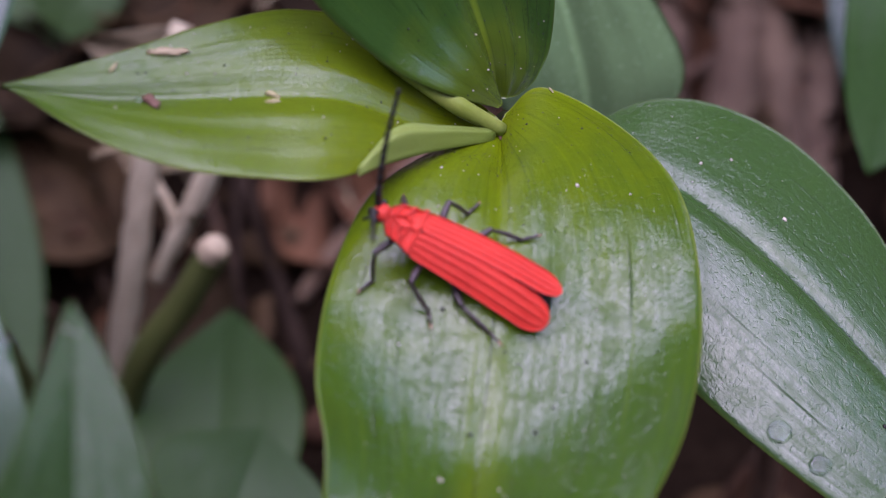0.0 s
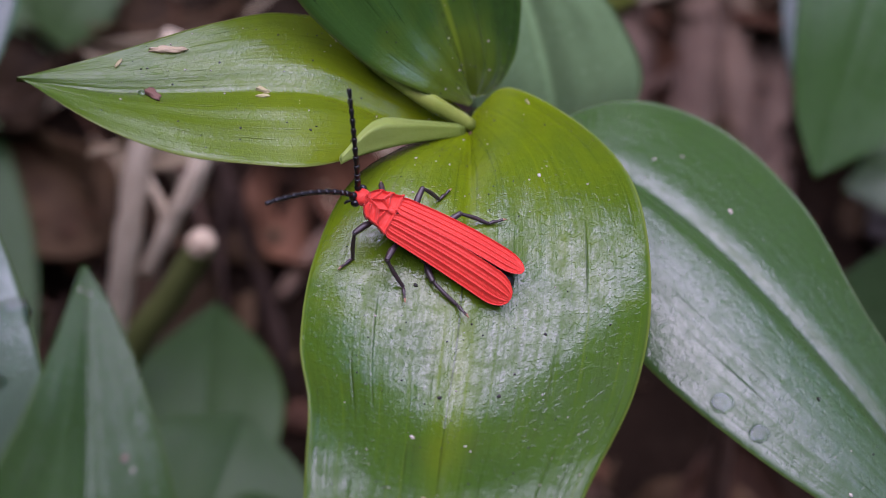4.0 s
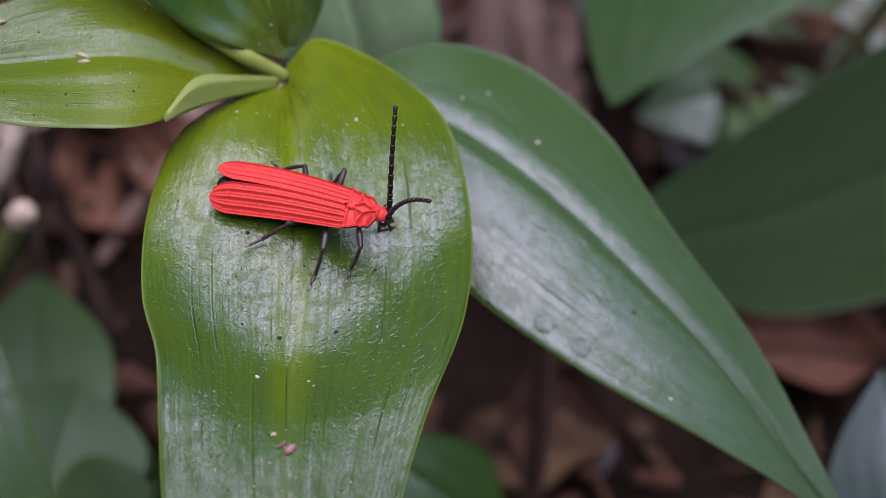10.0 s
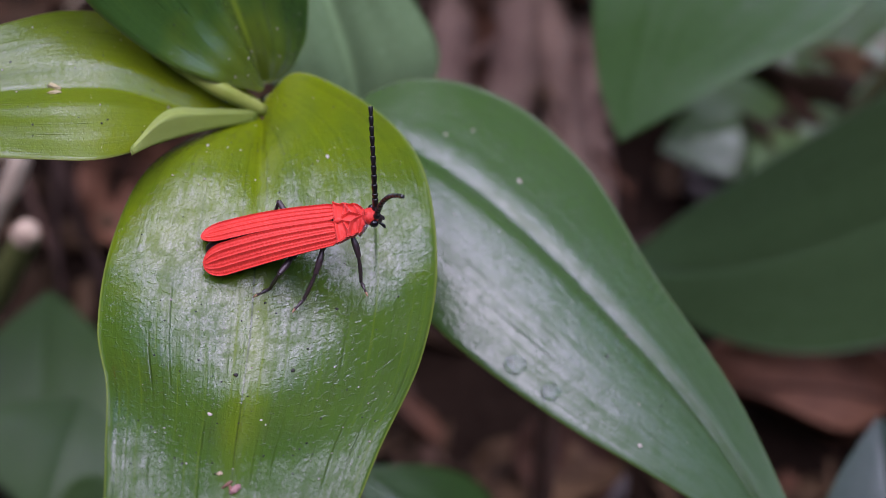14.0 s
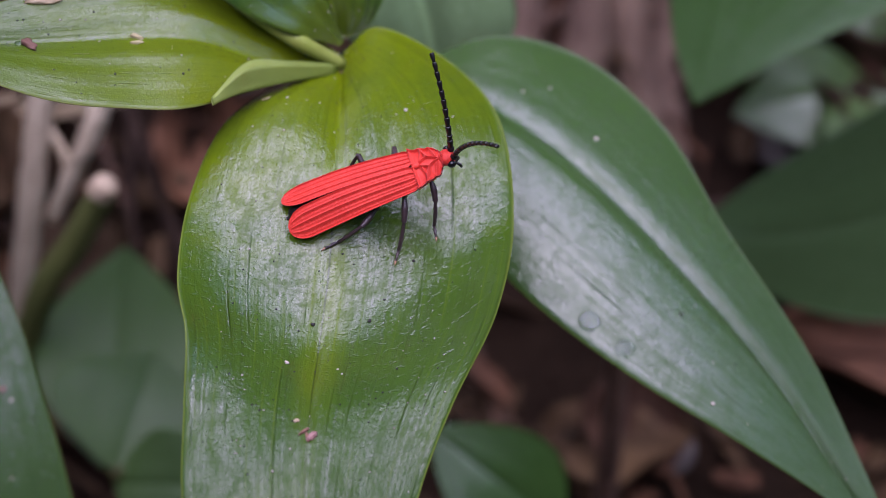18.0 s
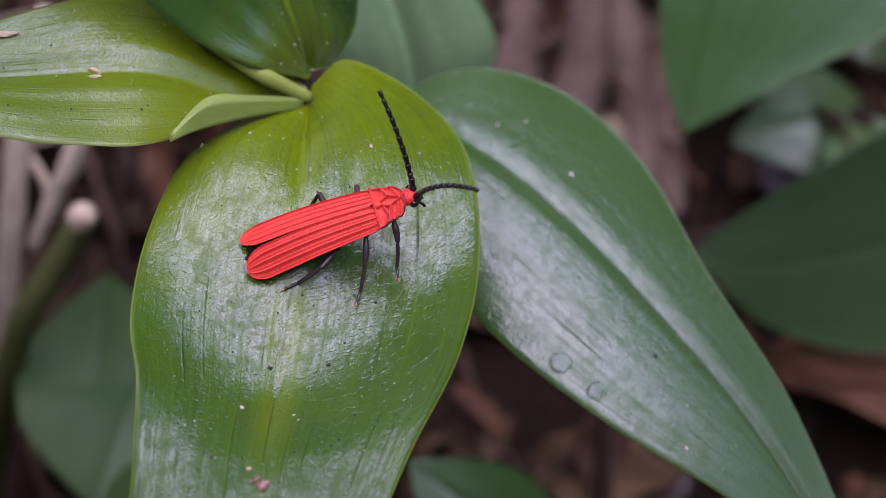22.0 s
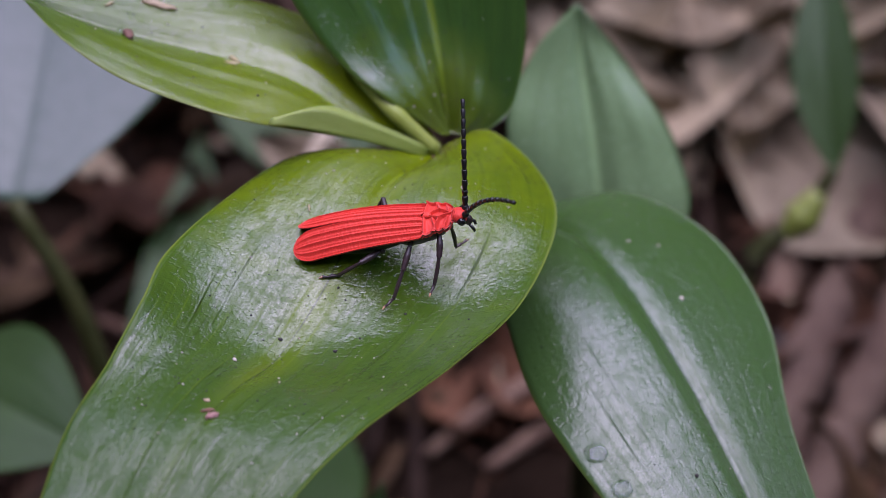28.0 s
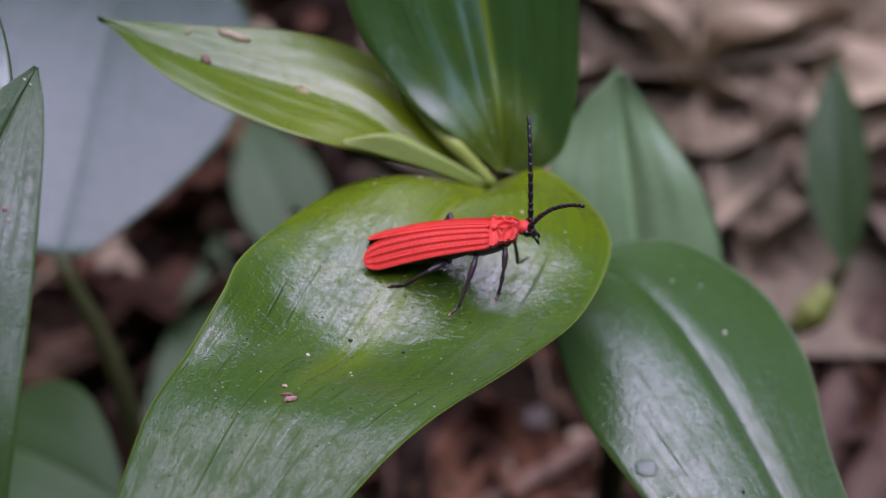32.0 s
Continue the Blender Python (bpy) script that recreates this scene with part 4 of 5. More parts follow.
def wing_case(parent, side):
    """One ribbed elytron; side is 1 for the left, -1 for the right."""
    rows, cols = 100, 101
    u, s = np.sin(np.linspace(0, np.pi / 2, rows))[:, None], np.linspace(0, 1, cols)[None]
    x = 0.43 - 1.155 * u
    # suture that gapes towards the end, outer margin that widens and rounds off
    inner = 0.0015 + 0.0165 * np.clip((u - 0.4) / 0.6, 0, 1) ** 1.5
    width = 0.19 + 0.052 * np.sin(np.pi * 0.5 * np.clip(u / 0.75, 0, 1))
    end = np.sqrt(np.clip(1 - ((u - 0.83) / 0.17).clip(0, 1) ** 2, 0, 1))
    front = np.sqrt(np.clip(1 - ((0.05 - u) / 0.05).clip(0, 1) ** 2 * 0.55, 0, 1))
    mid = inner + width * 0.5
    half = width * 0.5 * end * front
    y = mid + (2 * s - 1) * half
    arch = -0.01 - 0.185 * np.clip((y - 0.01) / 0.30, 0, 1.1) ** 1.6
    z = arch + 0.045 * np.sin(np.pi * u) - 0.03 * u**2
    ribs = 0.014 * np.abs(np.cos(np.pi * 4.0 * s)) ** 8 + 0.003 * np.abs(np.cos(np.pi * 8 * s)) ** 6
    cross = 0.0026 * np.sin(170 * u + 9 * np.sin(np.pi * 8 * s)) * (1 - np.abs(np.cos(np.pi * 4.0 * s)) ** 3)
    z = z + (ribs + cross) * np.clip(end * 1.6 - 0.6, 0, 1)
    rim = np.exp(-((1 - s) / 0.03) ** 2) * 0.012
    z = z + rim * end
    top = np.stack([x + 0 * s, side * y, z], -1).reshape(-1, 3)
    under = top - (0, 0, 0.012)
    n = rows * cols
    faces = [grid_faces(rows, cols, 0, side < 0), grid_faces(rows, cols, n, side > 0)]
    for a in (0, cols - 1):
        i = np.arange(rows - 1) * cols + a
        faces.append(np.stack([i, i + cols, i + cols + n, i + n], -1))
    for b in (0, rows - 1):
        i = b * cols + np.arange(cols - 1)
        faces.append(np.stack([i, i + 1, i + 1 + n, i + n], -1))
    return link("wing_case", np.concatenate([top, under]), np.concatenate(faces), RED, parent, "bright red ribbed wing case")


def shield(parent):
    """The pronotum: a shield with raised rim and net of ridges."""
    rows, cols = 60, 73
    u, s = np.linspace(0, 1, rows)[:, None], np.linspace(-1, 1, cols)[None]
    x = 0.70 - 0.29 * u
    half = 0.125 + 0.068 * u**0.9 - 0.012 * np.sin(np.pi * np.clip(u * 1.25 - 0.25, 0, 1)) + 0.006 * np.sin(2.5 * np.pi * u) ** 2
    half = half * np.sqrt(np.clip(1 - ((0.4 - u) / 0.4).clip(0, 1) ** 2 * 0.72, 0, 1))
    y = s * half
    x = x - 0.03 * np.abs(s) ** 2 * (1 - u) + 0.005 * s**2 * u
    z = -0.015 - 0.055 * s**2
    ridge = lambda d, w: np.exp(-((d / w) ** 2))  # noqa: E731
    relief = 0.032 * ridge(np.abs(s) - 0.96, 0.05) + 0.034 * ridge(u - 0.04, 0.04) + 0.022 * ridge(u - 0.95, 0.04)
    relief = relief + 0.034 * ridge(np.abs(s) - np.abs(0.30 - 0.85 * np.abs(u - 0.5)), 0.042) * ridge(u - 0.5, 0.5)
    relief = relief + 0.032 * ridge(u - 0.42 - 0.22 * np.abs(s), 0.045) * (np.abs(s) > 0.30)
    relief = relief + 0.020 * ridge(u - 0.74 + 0.2 * np.abs(s), 0.035) * (np.abs(s) > 0.2) + 0.020 * ridge(u - 0.22 - 0.1 * np.abs(s), 0.035) * (np.abs(s) > 0.2)
    z = z + 1.25 * np.minimum(relief, 0.036) - 0.004 - 0.012 * np.clip(u - 0.7, 0, 1)
    top = np.stack([x + 0 * s, y, z], -1).reshape(-1, 3)
    n = rows * cols
    faces = [grid_faces(rows, cols, 0, True), grid_faces(rows, cols, n)]
    for a in (0, cols - 1):
        i = np.arange(rows - 1) * cols + a
        faces.append(np.stack([i, i + cols, i + cols + n, i + n], -1))
    for b in (0, rows - 1):
        i = b * cols + np.arange(cols - 1)
        faces.append(np.stack([i, i + 1, i + 1 + n, i + n], -1))
    return link("pronotum", np.concatenate([top, top - (0, 0, 0.03)]), np.concatenate(faces), RED, parent, "red shield with net of raised ridges")


# hips and stance: ahead, to the left (mirrored for the right), for front, middle and hind legs
HIPS = [(0.53, 0.09, -0.13), (0.28, 0.14, -0.16), (0.02, 0.15, -0.20)]
STANCE = [(0.66, 0.29), (0.20, 0.37), (-0.24, 0.33)]
AFTER = {1: [(0.0, 0.0), (0.14, 0.06), (0.14, -0.02)], -1: [(-0.14, 0.06), (-0.02, 0.02), (-0.05, -0.11)]}
# steps of the right legs while it settles: time, ahead for front, middle and hind
STEPS = [(8, 0, 0, 0), (10, -0.16, 0.16, 0), (10.5, -0.16, 0.16, 0), (12, 0.09, -0.04, -0.10), (13, 0.11, -0.11, 0.13), (15, 0.11, -0.11, 0.13), (18, 0, 0, 0)]
KNEE_LEAN = [0.6, 0.2, -0.6]
THIGH = [0.20, 0.23, 0.21]
SHIN = [0.25, 0.27, 0.27]


def build_leg(parent, k, side):
    """A leg in four joints, each along its own local x."""
    leg = blob("leg", (0.0, 0, 0), (0.034, 0.03, 0.034), LEG, parent)
    f, s = THIGH[k], SHIN[k]
    femur = rod("femur", [(0, 0, 0), (0.5 * f, 0, 0.012), (0.92 * f, 0, 0.004), (f, 0, 0)], [0.015, 0.029, 0.023, 0.024], LEG, leg, "", 10)
    tibia = rod("tibia", [(0, 0, 0), (0.08 * s, 0, 0.002), (0.5 * s, 0, 0.008), (s, 0, 0)], [0.022, 0.014, 0.018, 0.015], LEG, leg, "", 10)
    tarsus = rod("tarsus", [(0, 0, 0), (0.045, 0, 0.004), (0.085, 0, -0.002), (0.13, 0, 0.004)], [0.010, 0.016, 0.009, 0.013], LEG, leg, "", 8)
    claw = rod("claw", [(0.125, 0, 0.004), (0.16, 0, -0.006)], [0.011, 0.005], TIP, leg, "pale brown claw", 8, steps=2)
    return leg, femur, tibia, tarsus, claw


def build_antenna(parent):
    """A feeler of eleven flattened joints along local x that arches towards its tip."""
    feeler = blob("antenna", (0.02, 0, 0), (0.035, 0.03, 0.03), BLACK, parent)
    x, n = 0.03, 11
    for k in range(n):
        size = 0.05 if k == 1 else 0.088 - 0.001 * k
        a, b = x, x + size
        droop = lambda d: 0.34 * d * (0.95 - d)  # noqa: E731
        r = 0.0255 - 0.0007 * k
        verts, faces = tube([(a, 0, droop(a)), (a + 0.62 * size, 0, droop(a + 0.62 * size)), (b - 0.004, 0, droop(b))], [0.66 * r, 0.95 * r, 0.92 * r], 8, steps=4)
        verts[:, 1] *= 1.1
        link("segment", verts, faces, BLACK, feeler)
        x = b
    return feeler


def build_beetle():
    beetle = thing("net_winged_beetle", "bright red net-winged beetle with black legs and feelers on a leaf", "beetle")
    wing_case(beetle, 1)
    wing_case(beetle, -1)
    shield(beetle)
    blob("scutellum", (0.45, 0, -0.005), (0.035, 0.03, 0.02), RED, beetle)
    blob("abdomen", (-0.2, 0, -0.145), (0.51, 0.19, 0.10), BLACK, beetle, "blackish brown abdomen", 3)
    blob("thorax", (0.32, 0, -0.14), (0.28, 0.15, 0.12), LEG, beetle)
    head = blob("head", (0.715, 0, -0.05), (0.075, 0.075, 0.06), RED, beetle, "small red head with dark face", 20)
    blob("snout", (0.77, 0, -0.11), (0.04, 0.038, 0.055), LEG, head)
    for side in (1, -1):
        blob("eye", (0.74, side * 0.075, -0.055), (0.036, 0.03, 0.036), EYE, head)
        verts, faces = tube([(0.775, side * 0.025, -0.145), (0.80, side * 0.04, -0.175), (0.805, side * 0.04, -0.215)], [0.010, 0.014, 0.011], 8)
        link("palp", verts, faces, BLACK, head)
    legs = [[build_leg(beetle, k, side) for k in range(3)] for side in (1, -1)]
    feelers = [build_antenna(beetle) for side in (1, -1)]
    return beetle, legs, feelers


# Front and tail of the beetle's back by time, in centimetres.
BODY = [
    (0, (-0.69, -1.98, 1.13), (0.57, -2.31, 0.585)),
    (5, (-0.69, -1.98, 1.13), (0.57, -2.31, 0.585)),
    (5.5, (-0.76, -1.93, 1.10), (0.55, -2.28, 0.59)),
    (6, (-0.71, -2.01, 1.08), (0.60, -2.19, 0.60)),
    (6.5, (-0.63, -2.11, 1.03), (0.54, -2.01, 0.68)),
    (7, (-0.64, -2.14, 0.99), (0.57, -1.85, 0.75)),
    (7.5, (-0.50, -2.26, 0.95), (0.49, -1.70, 0.82)),
    (8, (-0.42, -2.44, 0.89), (0.38, -1.40, 0.93)),
    (8.5, (-0.10, -2.59, 0.76), (0.10, -1.48, 0.99)),
    (9, (0.28, -2.66, 0.63), (-0.14, -1.52, 1.04)),
    (9.5, (0.66, -2.55, 0.65), (-0.49, -1.86, 0.98)),
    (10, (0.87, -2.40, 0.78), (-0.48, -2.09, 0.91)),
    (11, (0.97, -2.39, 0.89), (-0.44, -2.21, 0.85)),
    (12, (1.05, -2.22, 0.94), (-0.37, -2.33, 0.81)),
    (13, (1.10, -2.23, 0.99), (-0.33, -2.33, 0.80)),
    (14, (1.11, -2.20, 1.03), (-0.29, -2.35, 0.78)),
    (16, (1.08, -2.08, 1.03), (-0.24, -2.45, 0.71)),
    (32, (1.08, -2.08, 1.03), (-0.24, -2.45, 0.71)),
]
# The way its right and left feeler point, by time.
RIGHT_TIPS = [
    (0, (0.15, 0.46, 0.88)),
    (1, (0.00, 0.38, 0.93)),
    (2, (-0.19, 0.28, 0.94)),
    (4.5, (-0.04, 0.29, 0.96)),
    (5, (-0.61, 0.01, 0.80)),
    (5.5, (-0.14, -0.74, 0.66)),
    (6, (-0.44, -0.69, 0.58)),
    (6.5, (-0.42, -0.69, 0.59)),
    (7, (-0.49, -0.55, 0.67)),
    (7.5, (-0.28, -0.49, 0.83)),
    (8, (-0.27, -0.68, 0.68)),
    (8.5, (-0.07, -0.99, 0.10)),
    (9, (0.12, -0.83, 0.55)),
    (9.5, (0.39, -0.62, 0.68)),
    (10, (0.37, -0.51, 0.78)),
    (11, (0.17, -0.66, 0.73)),
    (12, (0.08, -0.58, 0.81)),
    (13, (0.37, -0.52, 0.77)),
    (14, (0.29, -0.52, 0.80)),
    (17, (0.28, -0.60, 0.75)),
    (19, (0.58, -0.46, 0.67)),
    (23, (0.61, -0.51, 0.61)),
    (25.2, (0.66, -0.46, 0.57)),
    (28, (0.68, -0.44, 0.58)),
]
LEFT_TIPS = [
    (0, (0.11, -0.81, 0.58)),
    (2, (0.10, -0.86, 0.51)),
    (4.5, (-0.73, -0.51, 0.45)),
    (5, (-0.13, -0.75, 0.65)),
    (6, (0.25, -0.70, 0.67)),
    (6.5, (0.98, 0.06, 0.20)),
    (7, (0.87, -0.10, 0.48)),
    (7.5, (0.62, -0.23, 0.75)),
    (8, (0.28, -0.74, 0.62)),
    (8.5, (0.92, 0.24, 0.31)),
    (9, (0.55, 0.59, 0.59)),
    (9.5, (0.21, 0.56, 0.80)),
    (10, (0.05, 0.57, 0.82)),
    (11, (0.16, 0.42, 0.89)),
    (12, (-0.09, 0.41, 0.91)),
    (13, (-0.13, 0.45, 0.89)),
    (14, (-0.01, 0.44, 0.90)),
    (17, (0.01, 0.27, 0.96)),
    (19, (-0.32, 0.39, 0.86)),
    (23, (-0.27, 0.38, 0.88)),
    (28, (-0.21, 0.42, 0.87)),
]


def between(rows, t, k=1):
    """The value of keyed rows at a time, on a straight line."""
    times = [r[0] for r in rows]
    return np.array([np.interp(t, times, [r[k][i] for r in rows]) for i in range(3)])


def body_pose(t):
    front, tail = between(BODY, t, 1), between(BODY, t, 2)
    ahead = Vector(front - tail).normalized()
    left = Vector((0.0, -0.22, 1)).cross(ahead).normalized()
    up = ahead.cross(left)
    turn = Matrix((ahead, left, up)).transposed().to_4x4()
    return Matrix.Translation((Vector((front + tail) / 2) + up * 0.05) * CM) @ turn


LEAF_TOP = blade(MAIN["left"], MAIN["rib"], MAIN["right"], 121, 81, sag=MAIN_BOW)[0].reshape(-1, 3)


def leaf_height(x, y):
    d = (LEAF_TOP[:, 0] - x) ** 2 + (LEAF_TOP[:, 1] - y) ** 2
    near = np.argsort(d)[:5]
    w = 1 / (d[near] + 1e-3)
    return float((LEAF_TOP[near, 2] * w).sum() / w.sum())


def foot_place(t, k, side):
    m = body_pose(t)
    ahead = (m.to_3x3() @ Vector((1, 0, 0))).to_2d().normalized()
    left = Vector((-ahead.y, ahead.x))
    c = m.translation.to_2d() / CM
    f, l = STANCE[k]
    if side < 0:
        l *= 1.35 - 0.35 * min(1.0, max(0.0, (t - 5) / 3))
    # how it stands after the turn
    late = min(1.0, max(0.0, (t - 10) / 3))
    df, dl = AFTER[side][k]
    if side < 0:
        f += np.interp(t, [row[0] for row in STEPS], [row[1 + k] for row in STEPS])
    p = c + ahead * (f + df * late) + left * (side * (l + dl * late))
    return Vector((p.x, p.y, leaf_height(p.x, p.y) + 0.015)) * CM


def aimed(origin, way, up):
    x = way.normalized()
    y = up.cross(x).normalized()
    return Matrix.Translation(origin) @ Matrix((x, y, x.cross(y))).transposed().to_4x4()


def motions():
    walk(insect, [(CRAWL[k][0], insect_pose(k)) for k in range(len(CRAWL))])
    walk(beetle, [(t, body_pose(t)) for t, *_ in BODY])
    steps = [0, 5, 5.25, 5.5, 5.75, 6, 6.25, 6.5, 6.75, 7, 7.25, 7.5, 7.75, 8, 8.25, 8.5, 8.75, 9, 9.25, 9.5, 9.75, 10, 10.5, 11, 11.5, 12, 13, 14, 15, 16, 17, 18, 32]
    for s, side in enumerate((1, -1)):
        for k in range(3):
            rows = [[] for _ in range(4)]
            for n, t in enumerate(steps):
                # while turning, the tripods step in turn: each foot holds its place, then swings ahead
                moving = 5 < t < 13
                swing = moving and (n + k + s) % 2 == 0
                lag = 0.25 if moving and not swing else 0.0
                here = body_pose(t).inverted()
                ankle = here @ (foot_place(max(t - lag, 0), k, side) + Vector((0, 0, 0.0006 if swing else 0)))
                hip = Vector((HIPS[k][0], side * HIPS[k][1], HIPS[k][2])) * CM
                up = here.to_3x3() @ Vector((0, 0, 1))
                # knees rise and lean ahead on the front legs, back on the hind ones
                lean = up * (0.5, 0.5, 0.4)[k] + Vector((KNEE_LEAN[k], side * (0.8, 0.85, 0.9)[k], 0))
                place = aimed(hip, ankle - hip, lean)
                # knee from the two lengths, bent upwards
                f, h = THIGH[k] * CM, SHIN[k] * CM
                d = min((ankle - hip).length, 0.985 * (f + h))
                a = math.acos((f * f + d * d - h * h) / (2 * f * d))
                knee = Vector((f * math.cos(a), 0, f * math.sin(a)))
                end = Vector((d, 0, 0))
                z = Vector((0, 0, 1))
                level = place.to_3x3().inverted() @ up
                flat = Vector((1, 0, 0)) - level * level.x
                rows[0].append((t, place))
                rows[1].append((t, aimed(Vector((0, 0, 0)), knee, z)))
                rows[2].append((t, aimed(knee, end - knee, z)))
                rows[3].append((t, aimed(end, flat, level)))
            leg, femur, tibia, tarsus, claw = legs[s][k]
            for joint, poses in ((leg, rows[0]), (femur, rows[1]), (tibia, rows[2]), (tarsus, rows[3]), (claw, rows[3])):
                walk(joint, poses)
    for s, (side, tips) in enumerate(((1, LEFT_TIPS), (-1, RIGHT_TIPS))):
        rows = []
        for t in sorted({r[0] for r in tips} | {16, 25, 27, 29, 30, 31, 32}):
            here = body_pose(t).inverted().to_3x3()
            sway = 0.03 * math.sin(2.1 * t + s)
            way = here @ (Vector(between(tips, t)) + Vector((sway, -sway, 0)))
            rows.append((t, aimed(Vector((0.77, side * 0.03, -0.02)) * CM, way, here @ Vector((0, 0, 1)))))
        walk(feelers[s], rows)


beetle, legs, feelers = build_beetle()


# ---- specks, crumbs and drops lying on the leaves ----
def on_leaf(guides, x, y):
    """The place and the normal of a leaf's upper face over a point of the plan."""
    q = SURFACES[id(guides)]
    d = (q[..., 0] - x) ** 2 + (q[..., 1] - y) ** 2
    i, j = np.unravel_index(d.argmin(), d.shape)
    i, j = min(max(i, 1), q.shape[0] - 2), min(max(j, 1), q.shape[1] - 2)
    n = np.cross(q[i + 1, j] - q[i - 1, j], q[i, j + 1] - q[i, j - 1])
    n = n / np.linalg.norm(n)
    return Vector(q[i, j]), Vector(n if n[2] > 0 else -n)


PALE = plain_material("pale_crumb", (0.42, 0.36, 0.28), (0.55, 0.50, 0.42), 900, 0.8, 0.00005)
DARK = plain_material("dark_crumb", (0.010, 0.008, 0.007), (0.03, 0.022, 0.018), 900, 0.8, 0.00005)
RUST = plain_material("rusty_crumb", (0.10, 0.04, 0.025), (0.26, 0.15, 0.10), 500, 0.8, 0.0001)
PINK = plain_material("pinkish_crumb", (0.16, 0.07, 0.06), (0.40, 0.26, 0.22), 700, 0.8, 0.0001)
STRAW = plain_material("yellow_crumb", (0.30, 0.26, 0.11), (0.44, 0.40, 0.22), 600, 0.8, 0.0001)


def drop_material():
    m, ns, ls, p = mat("water")
    p.inputs["Base Color"].default_value = (0.72, 0.86, 0.72, 1)
    p.inputs["Roughness"].default_value = 0.02
    p.inputs["IOR"].default_value = 1.33
    p.inputs["Transmission Weight"].default_value = 1.0
    return m


WATER = drop_material()


def lump(name, size, material, seed, rough=0.28, sub=2):
    bm = bmesh.new()
    bmesh.ops.create_icosphere(bm, subdivisions=sub, radius=1)
    for vert in bm.verts:
        k = 1 + rough * noise.noise(vert.co * 1.9 + Vector((seed * 3.7, seed, 0)))
        vert.co = Vector((vert.co.x * size[0], vert.co.y * size[1], vert.co.z * size[2])) * (k * CM)
    me = bpy.data.meshes.new(name)
    bm.to_mesh(me)
    bm.free()
    me.materials.append(material)
    me.polygons.foreach_set("use_smooth", [True] * len(me.polygons))
    return new(name, me)


def lay(ob, guides, x, y, turn=0.0, lift=0.0):
    """Rests a thing on a leaf."""
    p, n = on_leaf(guides, x, y)
    ob.matrix_basis = Matrix.Translation((p + n * lift) * CM) @ n.to_track_quat("Z", "Y").to_matrix().to_4x4() @ pose(0, 0, 0, 0, 0, turn)
    return ob


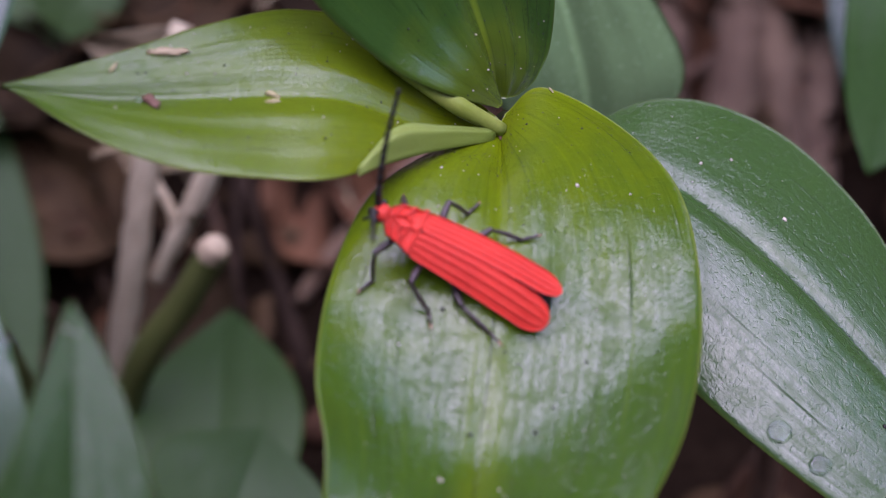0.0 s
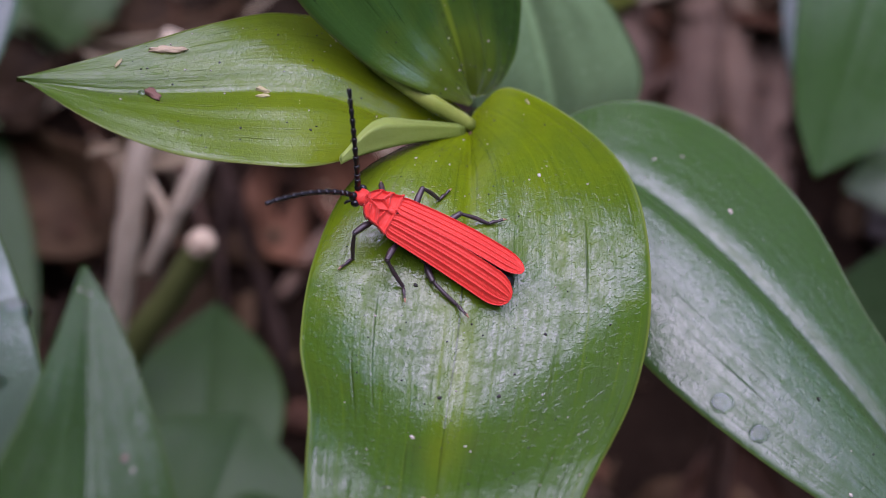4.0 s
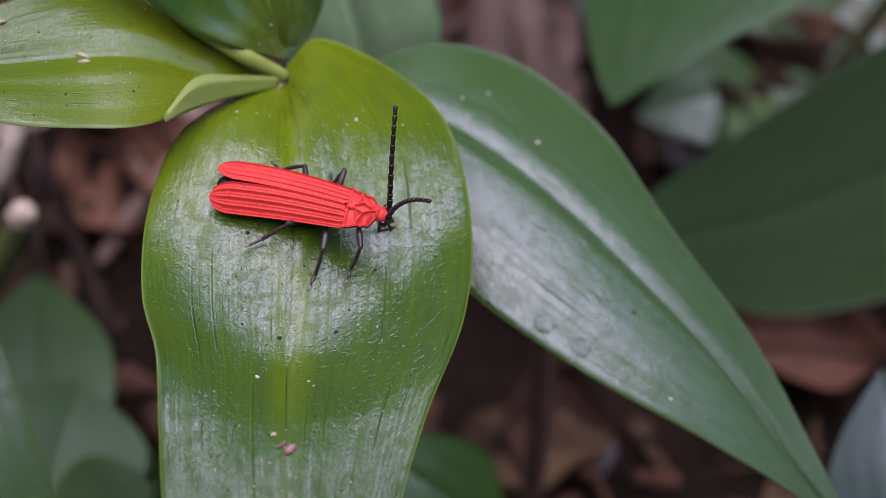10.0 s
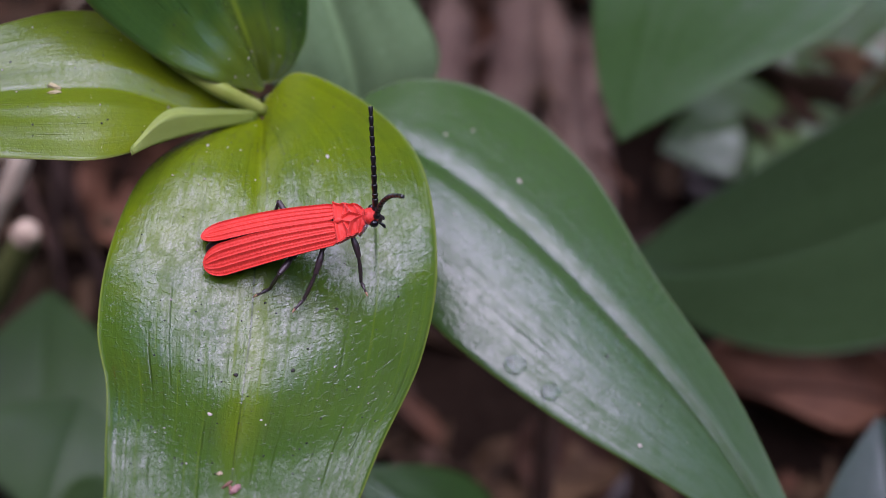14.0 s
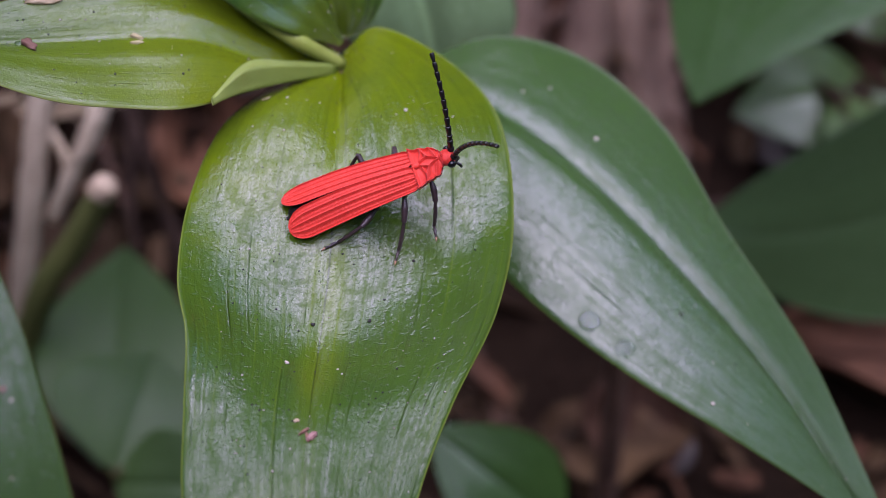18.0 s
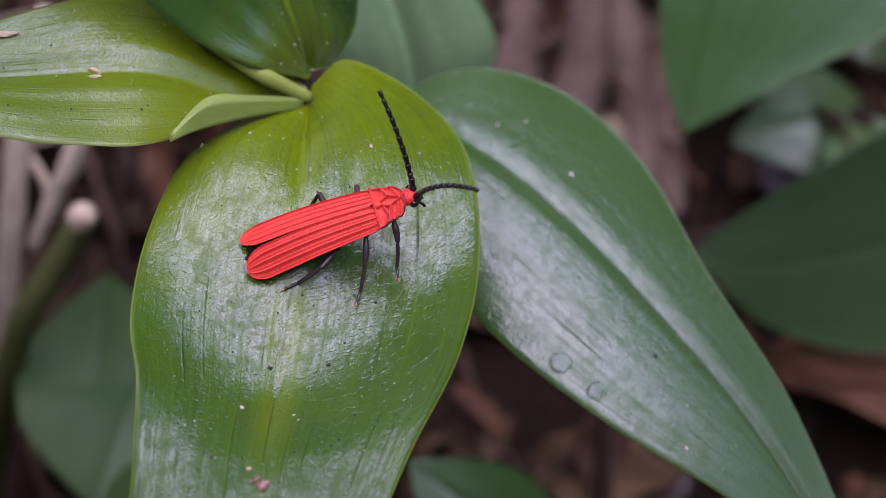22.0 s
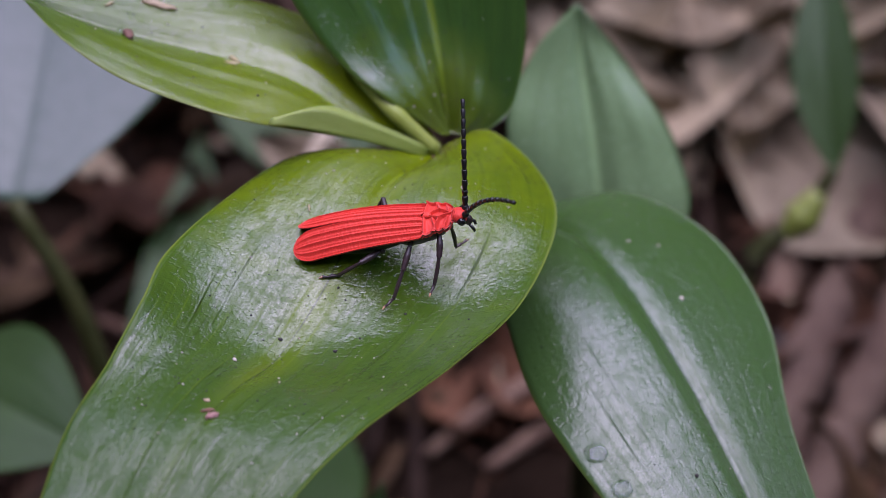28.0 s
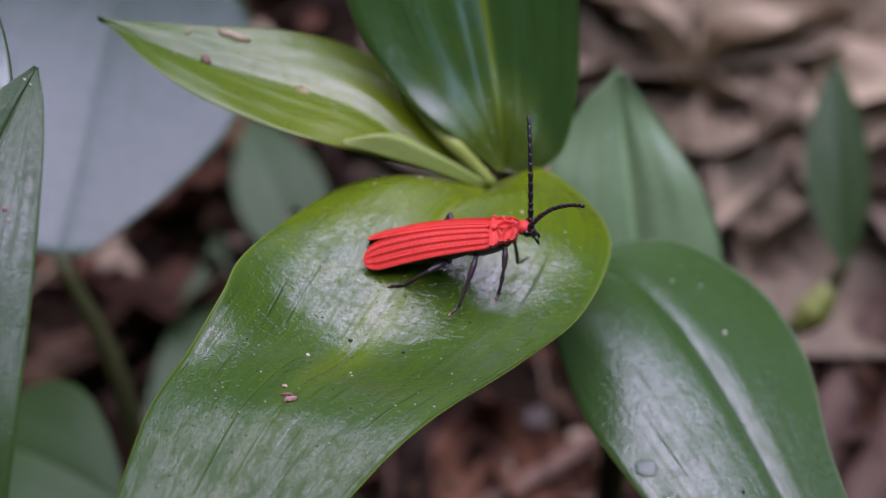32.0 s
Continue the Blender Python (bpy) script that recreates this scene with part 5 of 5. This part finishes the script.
def build_crumbs():
    spots = [(MAIN, 0.67, -1.11, PALE, 0.030), (MAIN, 0.72, -0.37, DARK, 0.018), (MAIN, -0.22, -2.43, DARK, 0.03), (MAIN, 0.02, -3.28, DARK, 0.032),
             (MAIN, 0.50, -3.23, DARK, 0.03), (MAIN, -0.13, -3.73, PALE, 0.032), (MAIN, -0.37, -1.06, PALE, 0.022), (MAIN, 0.84, -2.62, DARK, 0.022),
             (MAIN, 0.62, -3.0, DARK, 0.018), (MAIN, 0.25, -3.75, PALE, 0.018), (MAIN, -0.3, -4.3, DARK, 0.018), (MAIN, 0.75, -3.75, DARK, 0.016),
             (RIGHT, 1.74, 0.39, PALE, 0.028), (RIGHT, 1.98, 0.47, PALE, 0.026), (RIGHT, 2.43, -0.13, PALE, 0.036), (RIGHT, 3.20, -1.94, DARK, 0.03),
             (RIGHT, 3.47, -2.75, PALE, 0.03), (MAIN, -0.12, -0.42, DARK, 0.03), (MAIN, 0.04, -0.36, RUST, 0.04), (LEFT, -1.2, -1.35, DARK, 0.02),
             (LEFT, -1.75, -1.5, DARK, 0.018), (LEFT, -0.95, -0.7, DARK, 0.018), (LEFT, -2.0, -0.85, DARK, 0.016), (LEFT, -1.3, -0.5, DARK, 0.016)]
    for k, (guides, x, y, material, r) in enumerate(spots):
        label = {PALE: "tiny pale grain on a green leaf", DARK: "tiny dark speck on a green leaf", RUST: "tiny rusty crumb on a green leaf"}[material]
        lay(tagged(lump("speck", (0.62 * r, 0.5 * r, 0.32 * r), material, k, 0.55), label, "speck", "specks on the leaves"), guides, x, y, 40 * k, 0.2 * r)
    bits = [(MAIN, 0.15, -4.55, PINK, (0.050, 0.026, 0.022), 20), (MAIN, 0.075, -4.53, RUST, (0.012, 0.055, 0.014), 25), (MAIN, 0.11, -4.57, RUST, (0.045, 0.014, 0.014), 150), (MAIN, -0.01, -4.42, LITTER_PALE, (0.022, 0.018, 0.012), 50), (LEFT, -2.44, -1.36, RUST, (0.10, 0.05, 0.035), -35),
            (LEFT, -2.39, -0.94, LITTER_PALE, (0.15, 0.03, 0.025), -40), (LEFT, -1.65, -0.92, STRAW, (0.026, 0.065, 0.022), 10), (LEFT, -1.62, -1.02, STRAW, (0.016, 0.06, 0.014), -20),
            (LEFT, -2.75, -1.2, STRAW, (0.05, 0.015, 0.012), 5)]
    for k, (guides, x, y, material, size, turn) in enumerate(bits):
        label = {PINK: "small pinkish brown plant crumb on a leaf", RUST: "small rusty brown plant crumb on a leaf", LITTER_PALE: "small pale plant crumb on a leaf", STRAW: "small yellowish crumb on a leaf"}[material]
        lay(tagged(lump("plant_crumb", size, material, 40 + k, 0.5, 3), label, "crumb"), guides, x, y, turn, 0.5 * size[2])
    lay(tagged(lump("water_drop", (0.03, 0.03, 0.02), WATER, 3, 0.02, 3), "tiny glinting water drop on a leaf", "water drop"), LEFT, -2.54, -1.36, 0, 0.01)
    for k, (guides, x, y, r) in enumerate([(RIGHT, 2.36, -2.14, 0.12), (RIGHT, 2.72, -2.36, 0.11),
                                           (ERECT_SIDE, -2.99, -3.85, 0.14), (ERECT_SIDE, -2.75, -4.31, 0.15), (ERECT_SIDE, -3.05, -4.2, 0.07)]):
        lay(tagged(lump("water_drop", (0.85 * r, 0.78 * r, 0.17 * r), WATER, 60 + k, 0.08, 4), "flat round water drop on a green leaf", "water drop", "flat drops"), guides, x, y, 0, 0.001)
    for k, (x, y, material, r) in enumerate([(-1.83, -5.33, PINK, 0.035), (-1.78, -5.37, PALE, 0.022), (-2.22, -4.42, PALE, 0.02), (-2.17, -4.42, PALE, 0.018), (-1.75, -5.8, PALE, 0.016), (-1.9, -6.1, DARK, 0.016)]):
        label = {PALE: "tiny pale grain on an erect leaf", PINK: "tiny pinkish crumb on an erect leaf", DARK: "tiny dark speck on an erect leaf"}[material]
        lay(tagged(lump("speck", (0.62 * r, 0.5 * r, 0.32 * r), material, 80 + k, 0.55), label, "speck", "specks on the leaves"), ERECT, x, y, 40 * k, 0.2 * r)


# Where the tiny insect crawls on the beetle's leaf, by time, in the plan.
CRAWL = [(0, 0.42, 0.17), (1, 0.43, 0.15), (4.5, 0.54, -0.06), (6.5, 0.57, -0.23), (7.5, 0.37, -0.25), (9, 0.11, -0.40), (14, -0.23, -0.63), (16.5, -0.35, -0.97),
         (17.5, -0.50, -1.03), (18.5, -0.58, -1.16), (20, -0.74, -1.18), (22, -0.77, -1.22), (24, -0.69, -1.53), (27.5, -0.33, -2.02), (29, -0.30, -2.20), (32, -0.20, -2.32)]


def build_insect():
    bug = thing("tiny_insect", "tiny pale yellow slender insect crawling on a leaf", "insect")
    blob("abdomen", (-0.010, 0, 0.010), (0.032, 0.010, 0.009), STRAW, bug, "pale yellow slender abdomen")
    blob("thorax", (0.022, 0, 0.011), (0.012, 0.009, 0.008), STRAW, bug)
    blob("head", (0.036, 0, 0.011), (0.007, 0.007, 0.006), STRAW, bug)
    return bug


def insect_pose(k):
    (_, x, y), (_, xa, ya), (_, xb, yb) = CRAWL[k], CRAWL[max(k - 1, 0)], CRAWL[min(k + 1, len(CRAWL) - 1)]
    p, n = on_leaf(MAIN, x, y)
    ahead = Vector((xb - xa, yb - ya, 0)).normalized()
    return aimed(p * CM, ahead - n * ahead.dot(n), n)


def build_dust():
    """Fine dust on the leaves: too small to pick apart."""
    rng = np.random.default_rng(77)
    shape = np.array([(1, 0, 0), (0, 1, 0), (-1, 0, 0), (0, -1, 0), (0, 0, 1), (0, 0, -0.6)], float)
    faces = [(0, 1, 4), (1, 2, 4), (2, 3, 4), (3, 0, 4), (1, 0, 5), (2, 1, 5), (3, 2, 5), (0, 3, 5)]
    for material, label, count in ((DARK, "fine dark dust grains on green leaves", 380), (PALE, "fine pale dust grains on green leaves", 200)):
        verts, tris = [], []
        for n in range(count):
            guides = (MAIN, MAIN, MAIN, LEFT, RIGHT, TOP)[rng.integers(0, 6)]
            q = SURFACES[id(guides)]
            i, j = int(rng.uniform(0.08, 0.85) * q.shape[0]), int(rng.uniform(0.06, 0.94) * q.shape[1])
            r = rng.uniform(0.004, 0.013)
            start = len(verts)
            verts += list(q[i, j] + shape * rng.uniform(0.6, 1.3, 3) * r)
            tris += [tuple(start + a for a in f) for f in faces]
        tagged(link("dust_grains", verts, tris, material), label, "dust", kind="stuff")


build_crumbs()
insect = build_insect()
build_dust()

motions()
